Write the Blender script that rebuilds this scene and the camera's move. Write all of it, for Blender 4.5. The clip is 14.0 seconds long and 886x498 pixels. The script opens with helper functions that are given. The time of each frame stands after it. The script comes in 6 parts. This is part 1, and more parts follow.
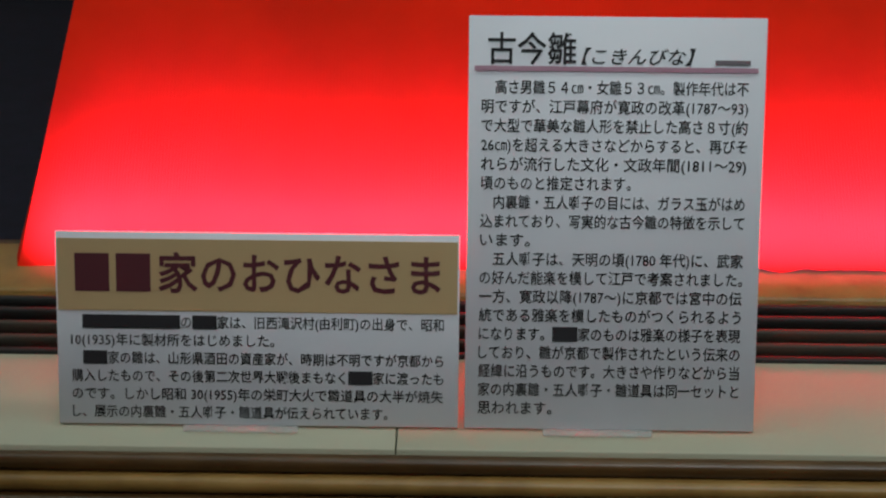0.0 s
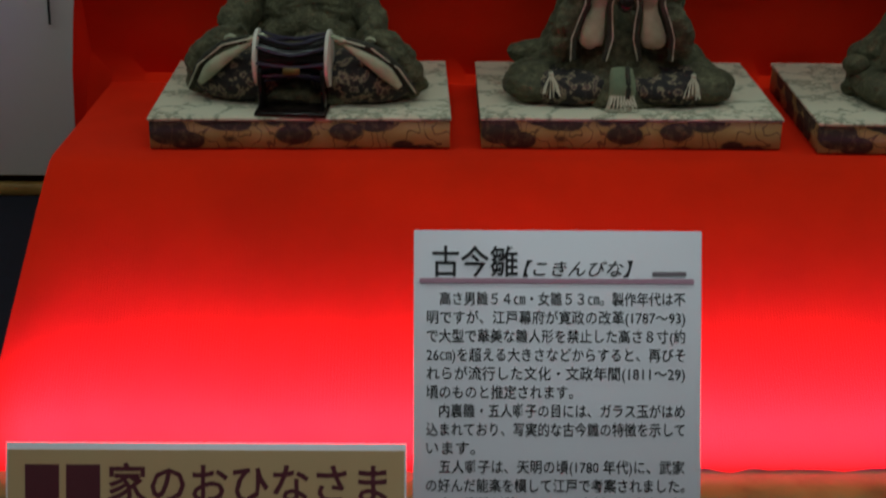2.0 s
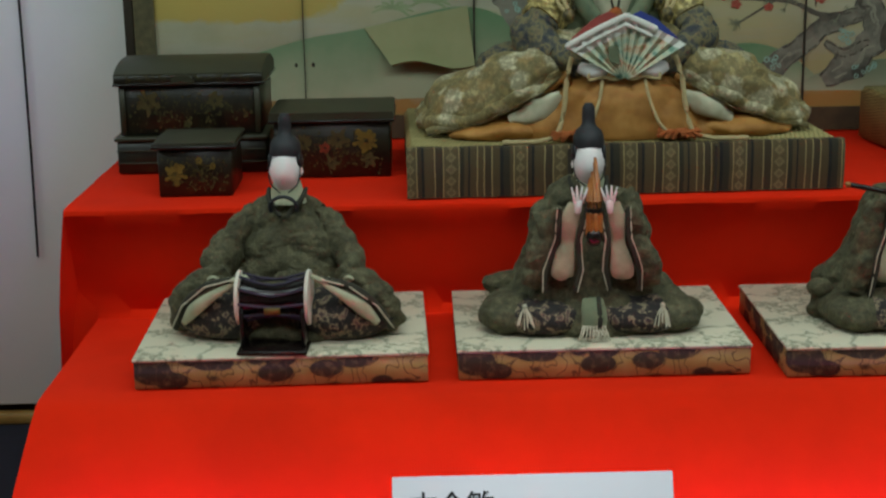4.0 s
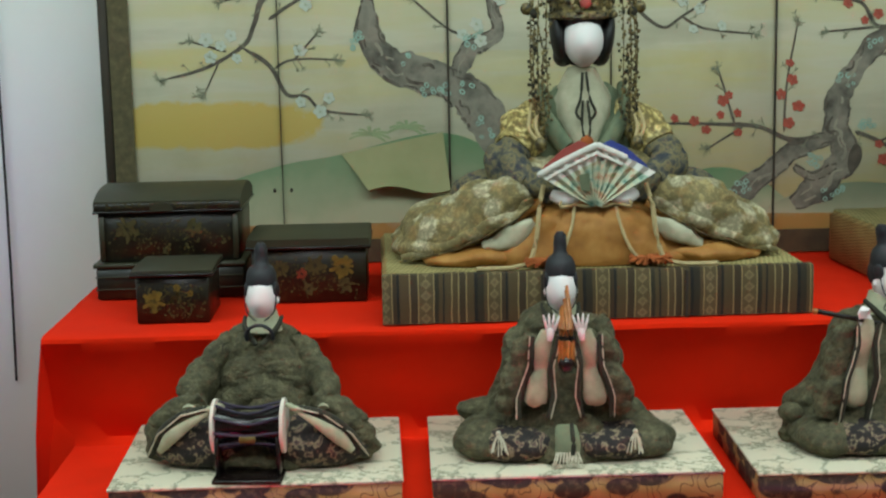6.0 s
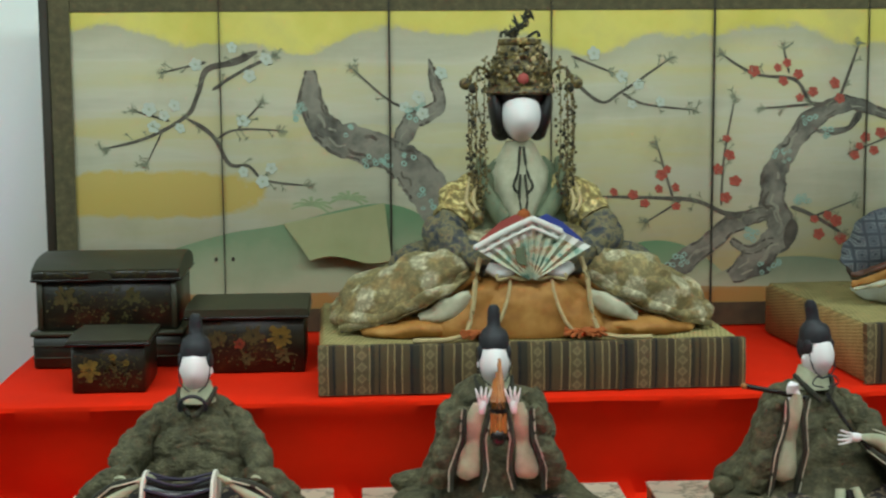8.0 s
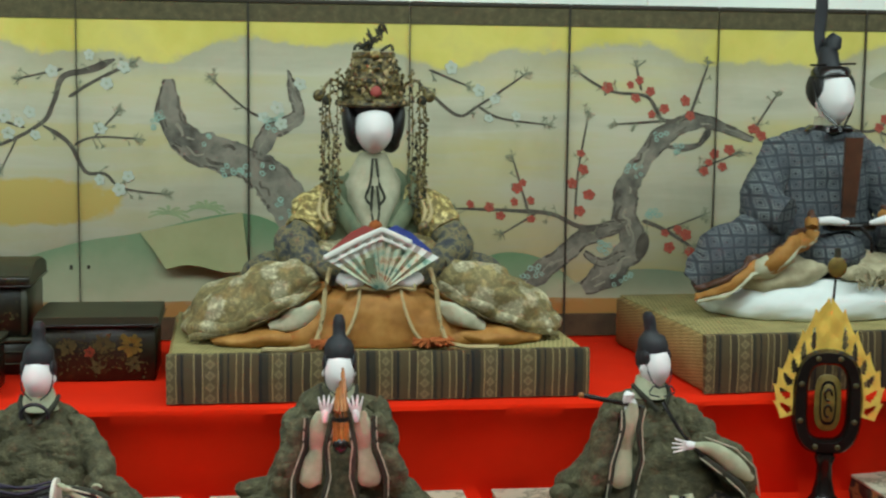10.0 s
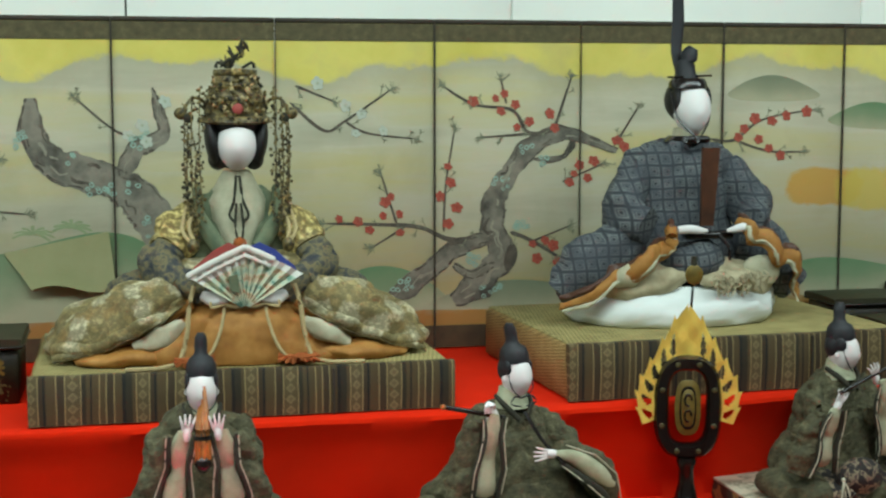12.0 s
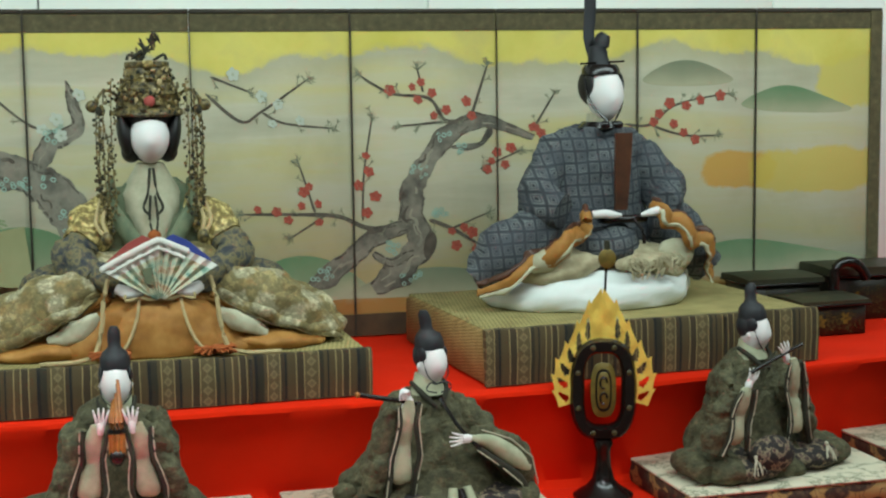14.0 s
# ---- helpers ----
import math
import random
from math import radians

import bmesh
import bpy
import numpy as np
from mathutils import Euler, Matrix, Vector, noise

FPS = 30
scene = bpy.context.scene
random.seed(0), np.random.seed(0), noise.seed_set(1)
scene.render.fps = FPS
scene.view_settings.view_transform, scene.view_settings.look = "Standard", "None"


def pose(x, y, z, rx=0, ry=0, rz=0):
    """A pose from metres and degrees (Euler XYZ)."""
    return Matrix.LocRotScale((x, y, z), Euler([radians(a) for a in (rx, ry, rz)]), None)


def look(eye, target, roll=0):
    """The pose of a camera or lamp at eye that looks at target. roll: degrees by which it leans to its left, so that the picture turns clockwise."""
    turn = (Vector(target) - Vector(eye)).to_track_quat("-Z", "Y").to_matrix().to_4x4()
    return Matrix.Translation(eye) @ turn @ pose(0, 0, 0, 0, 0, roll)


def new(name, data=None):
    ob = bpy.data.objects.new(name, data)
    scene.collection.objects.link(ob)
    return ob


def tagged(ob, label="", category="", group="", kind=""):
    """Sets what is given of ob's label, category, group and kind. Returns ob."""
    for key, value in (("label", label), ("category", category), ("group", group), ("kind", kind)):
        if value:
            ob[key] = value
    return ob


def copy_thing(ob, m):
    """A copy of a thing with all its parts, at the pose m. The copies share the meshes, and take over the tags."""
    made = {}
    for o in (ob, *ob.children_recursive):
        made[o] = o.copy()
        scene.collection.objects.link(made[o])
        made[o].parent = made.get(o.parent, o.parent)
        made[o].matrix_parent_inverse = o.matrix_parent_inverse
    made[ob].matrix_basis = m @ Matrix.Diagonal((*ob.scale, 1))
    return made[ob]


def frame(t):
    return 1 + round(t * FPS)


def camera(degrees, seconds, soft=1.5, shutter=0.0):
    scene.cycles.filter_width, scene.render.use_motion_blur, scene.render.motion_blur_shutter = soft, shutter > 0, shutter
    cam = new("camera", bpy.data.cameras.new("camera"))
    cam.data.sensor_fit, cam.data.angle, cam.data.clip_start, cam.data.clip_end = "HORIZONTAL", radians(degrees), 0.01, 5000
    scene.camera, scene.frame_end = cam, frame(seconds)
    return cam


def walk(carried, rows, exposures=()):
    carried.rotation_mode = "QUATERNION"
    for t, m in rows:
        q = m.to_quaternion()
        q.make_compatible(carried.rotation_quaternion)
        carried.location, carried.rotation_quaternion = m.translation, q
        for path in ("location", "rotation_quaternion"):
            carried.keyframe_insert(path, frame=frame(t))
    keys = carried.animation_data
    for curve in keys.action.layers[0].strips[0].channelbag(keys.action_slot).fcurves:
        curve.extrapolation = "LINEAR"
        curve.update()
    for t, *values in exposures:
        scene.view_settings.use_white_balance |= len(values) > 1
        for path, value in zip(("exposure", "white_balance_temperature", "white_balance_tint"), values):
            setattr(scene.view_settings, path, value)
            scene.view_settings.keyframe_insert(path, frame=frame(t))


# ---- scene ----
cam = camera(34.0, 14.0, 2.2, 0.5)
PATH = [
    (0, (-0.159, -1.228, 0.871), (-0.177, 0.534, -0.074), 0.4),
    (0.5, (-0.152, -1.224, 0.876), (-0.165, 0.546, -0.055), 0.3),
    (1, (-0.143, -1.225, 0.885), (-0.15, 0.564, -0.008), 0.5),
    (1.5, (-0.132, -1.235, 0.901), (-0.128, 0.599, 0.105), 0.2),
    (2, (-0.126, -1.245, 0.92), (-0.116, 0.618, 0.192), 0.4),
    (2.5, (-0.123, -1.252, 0.939), (-0.116, 0.632, 0.268), -0.1),
    (3, (-0.118, -1.26, 0.957), (-0.1, 0.645, 0.349), -0.0),
    (3.5, (-0.115, -1.268, 0.977), (-0.085, 0.654, 0.422), -0.6),
    (4, (-0.111, -1.275, 0.993), (-0.083, 0.667, 0.515), -1.0),
    (4.2, (-0.109, -1.277, 0.997), (-0.082, 0.668, 0.535), -1.2),
    (6.3, (-0.094, -1.299, 1.029), (-0.033, 0.676, 0.718), -0.9),
    (6.5, (-0.093, -1.3, 1.031), (-0.03, 0.676, 0.732), -0.7),
    (7, (-0.085, -1.301, 1.035), (-0.018, 0.678, 0.753), -0.9),
    (7.5, (-0.074, -1.304, 1.038), (0.004, 0.677, 0.777), -0.7),
    (8, (-0.059, -1.313, 1.04), (0.052, 0.669, 0.796), -0.4),
    (10.3, (0.015, -1.353, 1.046), (0.296, 0.613, 0.816), 0.3),
    (10.5, (0.02, -1.355, 1.047), (0.314, 0.61, 0.817), -0.0),
    (11, (0.035, -1.358, 1.05), (0.358, 0.604, 0.828), 0.2),
    (11.5, (0.048, -1.365, 1.052), (0.407, 0.589, 0.823), -0.0),
    (12, (0.058, -1.375, 1.053), (0.461, 0.573, 0.839), -0.0),
    (12.5, (0.067, -1.382, 1.053), (0.497, 0.559, 0.838), -0.1),
    (13, (0.078, -1.389, 1.052), (0.533, 0.546, 0.831), -0.5),
    (13.5, (0.088, -1.394, 1.052), (0.559, 0.536, 0.827), -0.6),
    (14, (0.096, -1.398, 1.053), (0.58, 0.529, 0.823), -0.8),
]
walk(cam, [(t, look(eye, target, roll)) for t, eye, target, roll in PATH],
     [(0.0, -1.95), (0.7, -1.9), (1.5, -2.25), (2.2, -2.35), (3.0, -2.2), (4.2, -1.25), (6.4, -0.78), (8, -0.72), (14, -0.57)])

# ---- light ----
world = bpy.data.worlds.new("world")
scene.world = world
world.use_nodes = True
world.node_tree.nodes["Background"].inputs[0].default_value = (1.0, 0.95, 0.88, 1)
world.node_tree.nodes["Background"].inputs[1].default_value = 0.07


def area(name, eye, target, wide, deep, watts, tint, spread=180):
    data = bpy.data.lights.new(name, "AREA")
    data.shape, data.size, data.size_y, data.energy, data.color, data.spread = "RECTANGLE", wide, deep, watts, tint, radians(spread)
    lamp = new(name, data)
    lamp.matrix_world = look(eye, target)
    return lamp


# the tube under the case's ceiling, then two added lamps that stay out of view
area("case_lamp", (-0.1, 0.34, 1.85), (-0.1, 1.30, 0.60), 6.4, 0.26, 92, (0.79, 1.0, 0.98))
# added under the room's ceiling, unseen: lights the card fronts and fills the dolls
area("room_fill", (0.15, -1.1, 2.36), (0.15, 0.08, 0.12), 2.2, 0.6, 27, (0.88, 0.97, 1.0), 66)
# added low pink fill that makes the red front slope glow; no known source
area("riser_fill", (-0.02, 0.242, 0.034), (-0.02, 0.50, 0.072), 1.30, 0.02, 22, (1.0, 0.22, 1.9), 54)


# ---- materials ----
def lin(r, g, b):
    return tuple(((c / 255) / 12.92 if c <= 10 else ((c / 255 + 0.055) / 1.055) ** 2.4) for c in (r, g, b)) + (1,)


class Mat:
    """A node material in the making: nodes are added by kind and linked by socket names."""

    def __init__(self, name, rough=0.8, metal=0.0):
        self.m = bpy.data.materials.new(name)
        self.m.use_nodes = True
        self.nt = self.m.node_tree
        self.p = self.nt.nodes["Principled BSDF"]
        self.p.inputs["Roughness"].default_value = rough
        self.p.inputs["Metallic"].default_value = metal
        self.coord = self.nt.nodes.new("ShaderNodeTexCoord").outputs["Object"]

    def node(self, kind, **given):
        n = self.nt.nodes.new(kind)
        for k, v in given.items():
            sock = n.inputs[k.replace("_", " ")]
            if isinstance(v, bpy.types.NodeSocket):
                self.nt.links.new(v, sock)
            else:
                sock.default_value = v
        return n

    def link(self, a, b):
        self.nt.links.new(a, b)

    def scaled(self, x, y, z):
        n = self.node("ShaderNodeMapping", Vector=self.coord)
        n.inputs["Scale"].default_value = (x, y, z)
        return n.outputs[0]

    def noise(self, scale, detail=4.0, vector=None, rough=0.55):
        return self.node("ShaderNodeTexNoise", Vector=vector or self.coord, Scale=scale, Detail=detail, Roughness=rough).outputs["Fac"]

    def ramp(self, fac, stops, constant=False):
        n = self.nt.nodes.new("ShaderNodeValToRGB")
        n.color_ramp.interpolation = "CONSTANT" if constant else "LINEAR"
        while len(n.color_ramp.elements) < len(stops):
            n.color_ramp.elements.new(0.5)
        for e, (at, col) in zip(n.color_ramp.elements, stops):
            e.position, e.color = at, col
        self.link(fac, n.inputs[0])
        return n.outputs[0]

    def math(self, op, a, b=0.0):
        n = self.nt.nodes.new("ShaderNodeMath")
        n.operation = op
        for sock, v in zip(n.inputs, (a, b)):
            if isinstance(v, bpy.types.NodeSocket):
                self.link(v, sock)
            else:
                sock.default_value = v
        return n.outputs[0]

    def mix(self, fac, a, b, how="MIX"):
        n = self.nt.nodes.new("ShaderNodeMix")
        n.data_type, n.blend_type = "RGBA", how
        for sock, v in ((n.inputs[0], fac), (n.inputs[6], a), (n.inputs[7], b)):
            if isinstance(v, bpy.types.NodeSocket):
                self.link(v, sock)
            else:
                sock.default_value = v
        return n.outputs[2]

    def xyz(self, vector=None):
        n = self.node("ShaderNodeSeparateXYZ", Vector=vector or self.coord)
        return n.outputs

    def done(self, colour, height=None, bump=0.3, dist=0.001):
        self.link(colour, self.p.inputs["Base Color"])
        if height is not None:
            b = self.node("ShaderNodeBump", Height=height, Strength=bump, Distance=dist)
            self.link(b.outputs[0], self.p.inputs["Normal"])
        return self.m


def plain(name, c, spread=0.12, scale=30, rough=0.7, metal=0.0, bump=0.15, dist=0.001, fine=8):
    """One colour with stains at one scale and grain at another."""
    k = Mat(name, rough, metal)
    dark = tuple(v * (1 - spread) for v in c[:3]) + (1,)
    light = tuple(min(1, v * (1 + spread)) for v in c[:3]) + (1,)
    col = k.ramp(k.noise(scale, 5), [(0.3, dark), (0.7, light)])
    return k.done(col, k.noise(scale * fine, 3), bump, dist)


def blend(name, stops, scale, rough=0.85, bump=0.3, detail=6, grain=900, dist=0.001):
    k = Mat(name, rough)
    col = k.ramp(k.noise(scale, detail), stops)
    return k.done(col, k.noise(grain, 2), bump, dist)


def woven(name, c, spread=0.15, thread=900, scale=14, rough=0.9, bump=0.4):
    """Cloth: crossing threads, and slow fading."""
    k = Mat(name, rough)
    dark = tuple(v * (1 - spread) for v in c[:3]) + (1,)
    light = tuple(min(1, v * (1 + spread)) for v in c[:3]) + (1,)
    col = k.ramp(k.noise(scale, 5), [(0.3, dark), (0.7, light)])
    x, y, z = k.xyz()
    warp = k.math("SINE", k.math("MULTIPLY", k.math("ADD", x, y), thread))
    weft = k.math("SINE", k.math("MULTIPLY", z, thread))
    return k.done(col, k.math("MULTIPLY", warp, weft), bump, 0.0004)


RED = woven("red_cotton", lin(222, 37, 4), 0.10, 1500, 6, 0.95, 0.25)
RED.node_tree.nodes["Principled BSDF"].inputs["Specular IOR Level"].default_value = 0.15
WHITE_WALL = plain("white_wall", lin(242, 244, 240), 0.03, 3, 0.7, bump=0.05)
def banded_paper():
    """Aged paper with faint horizontal cloud bands, gold leaf along the top and ochre clouds with ragged rims."""
    k = Mat("screen_paper", 0.85)
    x, y, z = k.xyz()
    grey = lambda v: (v, v, v, 1)
    band = k.noise(1.0, 4, k.scaled(1.6, 1, 11))
    col = k.ramp(band, [(0.32, lin(174, 169, 146)), (0.46, lin(189, 184, 159)), (0.56, lin(187, 180, 145)), (0.68, lin(192, 181, 128))])
    col = k.mix(k.ramp(k.noise(9, 8), [(0.5, (0, 0, 0, 1)), (0.8, (0.35, 0.35, 0.35, 1))]), col, lin(150, 140, 106))
    rag = k.math("SUBTRACT", k.noise(20, 7, rough=0.65), 0.5)
    gold = k.ramp(k.noise(7, 6), [(0.3, lin(196, 182, 78)), (0.55, lin(210, 196, 98)), (0.75, lin(192, 178, 104))])
    # hazy far hills under the gold, then the gold itself
    wave = k.math("ADD", k.math("MULTIPLY", k.math("SINE", k.math("ADD", k.math("MULTIPLY", x, 9.5), 0.8)), 0.020), k.math("MULTIPLY", k.math("SINE", k.math("ADD", k.math("MULTIPLY", x, 23.0), 2.0)), 0.010))
    over = k.math("SUBTRACT", z, k.math("ADD", k.math("ADD", wave, k.math("MULTIPLY", rag, 0.05)), 1.100))
    col = k.mix(k.ramp(k.math("ADD", k.math("MULTIPLY", over, 9.0), 0.42), [(0.0, grey(0)), (0.30, grey(0.45)), (0.42, grey(0.6))]), col, lin(158, 152, 124))
    col = k.mix(k.ramp(k.math("MULTIPLY", over, 60.0), [(0.0, grey(0)), (0.5, grey(0.8)), (1.0, grey(0.96))]), col, gold)
    for cx, cz, rx, rz, tint, deep in ((-0.50, 0.798, 0.25, 0.052, lin(196, 168, 84), 0.9), (-0.40, 0.930, 0.30, 0.026, lin(190, 174, 104), 0.35), (0.15, 0.915, 0.40, 0.022, lin(188, 174, 110), 0.3),
                                       (1.545, 0.846, 0.100, 0.046, lin(200, 154, 68), 0.9), (1.75, 0.842, 0.19, 0.056, lin(200, 178, 82), 0.85), (1.86, 1.045, 0.13, 0.070, lin(198, 182, 84), 0.85)):
        u = k.math("MULTIPLY", k.math("SUBTRACT", x, cx), 1 / rx)
        v = k.math("MULTIPLY", k.math("SUBTRACT", z, cz), 1 / rz)
        r = k.math("ADD", k.math("ADD", k.math("POWER", k.math("ABSOLUTE", u), 3.0), k.math("POWER", k.math("ABSOLUTE", v), 2.5)), k.math("MULTIPLY", rag, 1.5))
        col = k.mix(k.ramp(r, [(0.62, grey(deep)), (0.95, grey(0))]), col, tint)
    # orange ground along the foot
    low = k.math("ADD", z, k.math("MULTIPLY", rag, 0.06))
    col = k.mix(k.ramp(k.math("MULTIPLY", k.math("SUBTRACT", 0.612, low), 22.0), [(0.0, grey(0)), (0.6, grey(0.85))]), col, lin(196, 150, 70))
    return k.done(col, k.noise(300, 2), 0.1)


def wash(name, c, grain=7):
    """Pigment laid on the paper, strong at the upper edge and fading below."""
    k = Mat(name, 0.85)
    top = k.node("ShaderNodeTexCoord").outputs["Generated"]
    z = k.xyz(top)[2]
    fac = k.ramp(k.math("ADD", z, k.math("MULTIPLY", k.math("SUBTRACT", k.noise(grain, 5), 0.5), 0.9)), [(0.05, (0.12, 0.12, 0.12, 1)), (0.55, (0.75, 0.75, 0.75, 1)), (0.95, (1, 1, 1, 1))])
    return k.done(k.mix(fac, lin(178, 172, 142), c), k.noise(300, 2), 0.1)


PAPER = banded_paper()
BORDER = blend("brocade_border", [(0.30, lin(74, 67, 44)), (0.55, lin(90, 82, 55)), (0.75, lin(108, 98, 68))], 60, 0.85)
FOLD = plain("fold_gap", lin(50, 42, 29), 0.1)
HILL = wash("green_wash", lin(104, 134, 96))
HILL_GREY = wash("grey_green_wash", lin(122, 130, 104))
LEAF = blend("curled_paper", [(0.3, lin(136, 136, 92)), (0.7, lin(154, 150, 108))], 9, 0.8, 0.15)
BARK = blend("painted_bark", [(0.32, lin(62, 58, 50)), (0.42, lin(104, 99, 88)), (0.56, lin(140, 133, 118)), (0.70, lin(118, 112, 99))], 15, 0.85, 0.1)
BARK_PALE = blend("pale_bark", [(0.35, lin(132, 127, 113)), (0.65, lin(158, 152, 132))], 30, 0.85, 0.1)
INK = blend("painted_twig", [(0.3, lin(62, 55, 47)), (0.7, lin(108, 99, 86))], 40, 0.85, 0.1)
RED_PETAL = plain("red_petal", lin(166, 78, 60), 0.2, 60)
RED_HEART = plain("dark_red_heart", lin(150, 52, 40), 0.15, 60)
SPRIG_GREEN = plain("pale_green_brush", lin(146, 158, 118), 0.1, 60)
SPRIG = plain("grey_green_brush", lin(128, 130, 106), 0.15, 60)
PETAL_HEART = plain("pale_petal_heart", lin(164, 172, 146), 0.06, 60)
WHITE_PETAL = plain("pale_blue_petal", lin(186, 192, 176), 0.06, 60)
LICHEN = plain("pale_lichen", lin(150, 180, 164), 0.06, 60)
def worn_silk(name, c1, c2, c3, motif):
    """Old silk: fine ribs, scattered woven motifs, rubbed and frayed spots; pale and dark tones also paint fold
    highlights and creases.
    """
    k = Mat(name, 0.85)
    x, y, z = k.xyz()
    col = k.ramp(k.noise(60, 9, rough=0.75), [(0.28, c1), (0.52, c2), (0.82, c3)])
    v = k.node("ShaderNodeTexVoronoi", Vector=k.coord, Scale=46.0, Randomness=0.75).outputs["Distance"]
    ringed = k.math("ABSOLUTE", k.math("SUBTRACT", v, 0.32))
    col = k.mix(k.ramp(ringed, [(0.03, (0.3, 0.3, 0.3, 1)), (0.09, (0, 0, 0, 1))]), col, motif)
    col = k.mix(k.ramp(k.noise(150, 6, rough=0.7), [(0.60, (0, 0, 0, 1)), (0.72, (0.6, 0.6, 0.6, 1))]), col, c3)
    rib = k.math("SINE", k.math("MULTIPLY", k.math("ADD", x, k.math("ADD", y, z)), 1400))
    wrinkle = k.math("MULTIPLY", k.math("ABSOLUTE", k.math("SUBTRACT", k.noise(26, 3, k.scaled(1.0, 1.0, 1.5)), 0.5)), 5.0)
    return k.done(col, k.math("ADD", k.math("ADD", k.math("MULTIPLY", rib, 0.025), k.math("MULTIPLY", k.noise(75, 7, rough=0.65), 0.5)), wrinkle), 0.75, 0.0045)


OLIVE = worn_silk("olive_silk", lin(42, 40, 26), lin(78, 74, 50), lin(130, 124, 92), lin(102, 97, 70))
OLIVE_DARK = blend("dark_olive_silk", [(0.3, lin(38, 37, 27)), (0.7, lin(58, 55, 41))], 40, 0.9, 0.5, 8, 500)
CREAM = blend("cream_silk", [(0.3, lin(164, 160, 132)), (0.7, lin(198, 193, 165))], 30, 0.85, 0.3)
LINING = blend("pale_sleeve_lining", [(0.3, lin(150, 153, 124)), (0.7, lin(188, 189, 158))], 30, 0.85, 0.3)
PORCELAIN = plain("white_lacquer_face", lin(228, 225, 222), 0.02, 8, 0.62, bump=0.02)
PORCELAIN.node_tree.nodes["Principled BSDF"].inputs["Specular IOR Level"].default_value = 0.25
BLACK_HAT = plain("black_gauze", lin(28, 28, 32), 0.2, 60, 0.6)
HAIR = plain("black_hair", lin(24, 20, 20), 0.2, 80, 0.5)
LACQUER = plain("black_lacquer", lin(22, 15, 13), 0.3, 12, 0.22, bump=0.03)
LACQUER_WORN = blend("worn_black_lacquer", [(0.35, lin(20, 17, 12)), (0.6, lin(36, 31, 20)), (0.8, lin(62, 54, 32))], 30, 0.35, 0.15)
# lightened olive: the reflected light on the lid tops is put into this colour
LACQUER_SHEEN = plain("dull_lacquer_top_sheen", lin(48, 46, 29), 0.2, 14, 0.5)
GOLD = plain("gilt", lin(250, 208, 98), 0.10, 40, 0.32, 0.3, 0.2)
GOLD_PAINT = plain("faded_gold_paint", lin(108, 90, 34), 0.3, 60, 0.5, 0.2)
DIM_GOLD = plain("dim_gold_paint", lin(68, 60, 28), 0.3, 60, 0.5)
RUST_PAINT = plain("rust_red_paint", lin(112, 44, 24), 0.25, 60, 0.5)
BRONZE = blend("tarnished_gilt", [(0.36, lin(48, 40, 22)), (0.5, lin(92, 78, 42)), (0.66, lin(136, 118, 68))], 120, 0.45, 0.5, 4, 300, 0.002)
ORANGE_SILK = blend("orange_silk", [(0.25, lin(138, 90, 32)), (0.5, lin(162, 110, 46)), (0.75, lin(180, 130, 64))], 34, 0.7, 0.4)
ORANGE_CORD = plain("orange_cord", lin(160, 84, 36), 0.2, 60, 0.9, bump=0.5)
PALE_CORD = plain("pale_piping", lin(190, 184, 160), 0.1, 80, 0.9)
TAN_CORD = plain("tan_cord", lin(176, 156, 112), 0.15, 80, 0.9)
NAVY = blend("navy_brocade", [(0.36, lin(50, 53, 60)), (0.46, lin(82, 80, 70)), (0.54, lin(124, 112, 76)), (0.62, lin(78, 76, 68)), (0.72, lin(112, 102, 70))], 55, 0.85, 0.6, 5, 300, 0.003)
GREEN_SILK = blend("green_silk", [(0.3, lin(84, 98, 76)), (0.7, lin(120, 126, 96))], 30, 0.85)
def gold_brocade():
    """Faded brocade: cream flowers and olive scrolls on tan ground."""
    k = Mat("gold_brocade", 0.8)
    ground = k.ramp(k.noise(20, 9, rough=0.75), [(0.32, lin(98, 86, 52)), (0.5, lin(148, 130, 82)), (0.68, lin(180, 163, 114))])
    big = k.node("ShaderNodeTexVoronoi", Vector=k.coord, Scale=19.0, Randomness=0.9).outputs["Distance"]
    petals = k.math("ADD", big, k.math("MULTIPLY", k.math("SUBTRACT", k.noise(55, 4), 0.5), 0.7))
    col = k.mix(k.ramp(petals, [(0.34, (0.9, 0.9, 0.9, 1)), (0.46, (0, 0, 0, 1))]), ground, lin(208, 198, 162))
    scroll = k.math("ABSOLUTE", k.math("SUBTRACT", k.noise(38, 7, rough=0.75), 0.5))
    col = k.mix(k.ramp(scroll, [(0.02, (0.65, 0.65, 0.65, 1)), (0.10, (0, 0, 0, 1))]), col, lin(86, 80, 52))
    col = k.mix(k.ramp(k.noise(30, 5), [(0.54, (0, 0, 0, 1)), (0.66, (0.35, 0.35, 0.35, 1))]), col, lin(160, 122, 66))
    return k.done(col, k.noise(130, 6, rough=0.65), 0.5, 0.002)


BROCADE = gold_brocade()
BROCADE_BRIGHT = blend("bright_gold_brocade", [(0.4, lin(108, 92, 48)), (0.52, lin(152, 131, 74)), (0.66, lin(220, 200, 132))], 90, 0.55, 0.5, 2, 400)
SKIRT = blend("flowered_silk", [(0.46, lin(34, 28, 26)), (0.53, lin(58, 46, 40)), (0.57, lin(138, 124, 96)), (0.63, lin(96, 74, 66)), (0.72, lin(44, 34, 34))], 75, 0.85, 0.4, 2, 500)
WHITE_SILK = plain("white_padded_silk", lin(222, 226, 222), 0.03, 10, 0.75, bump=0.2, dist=0.002)
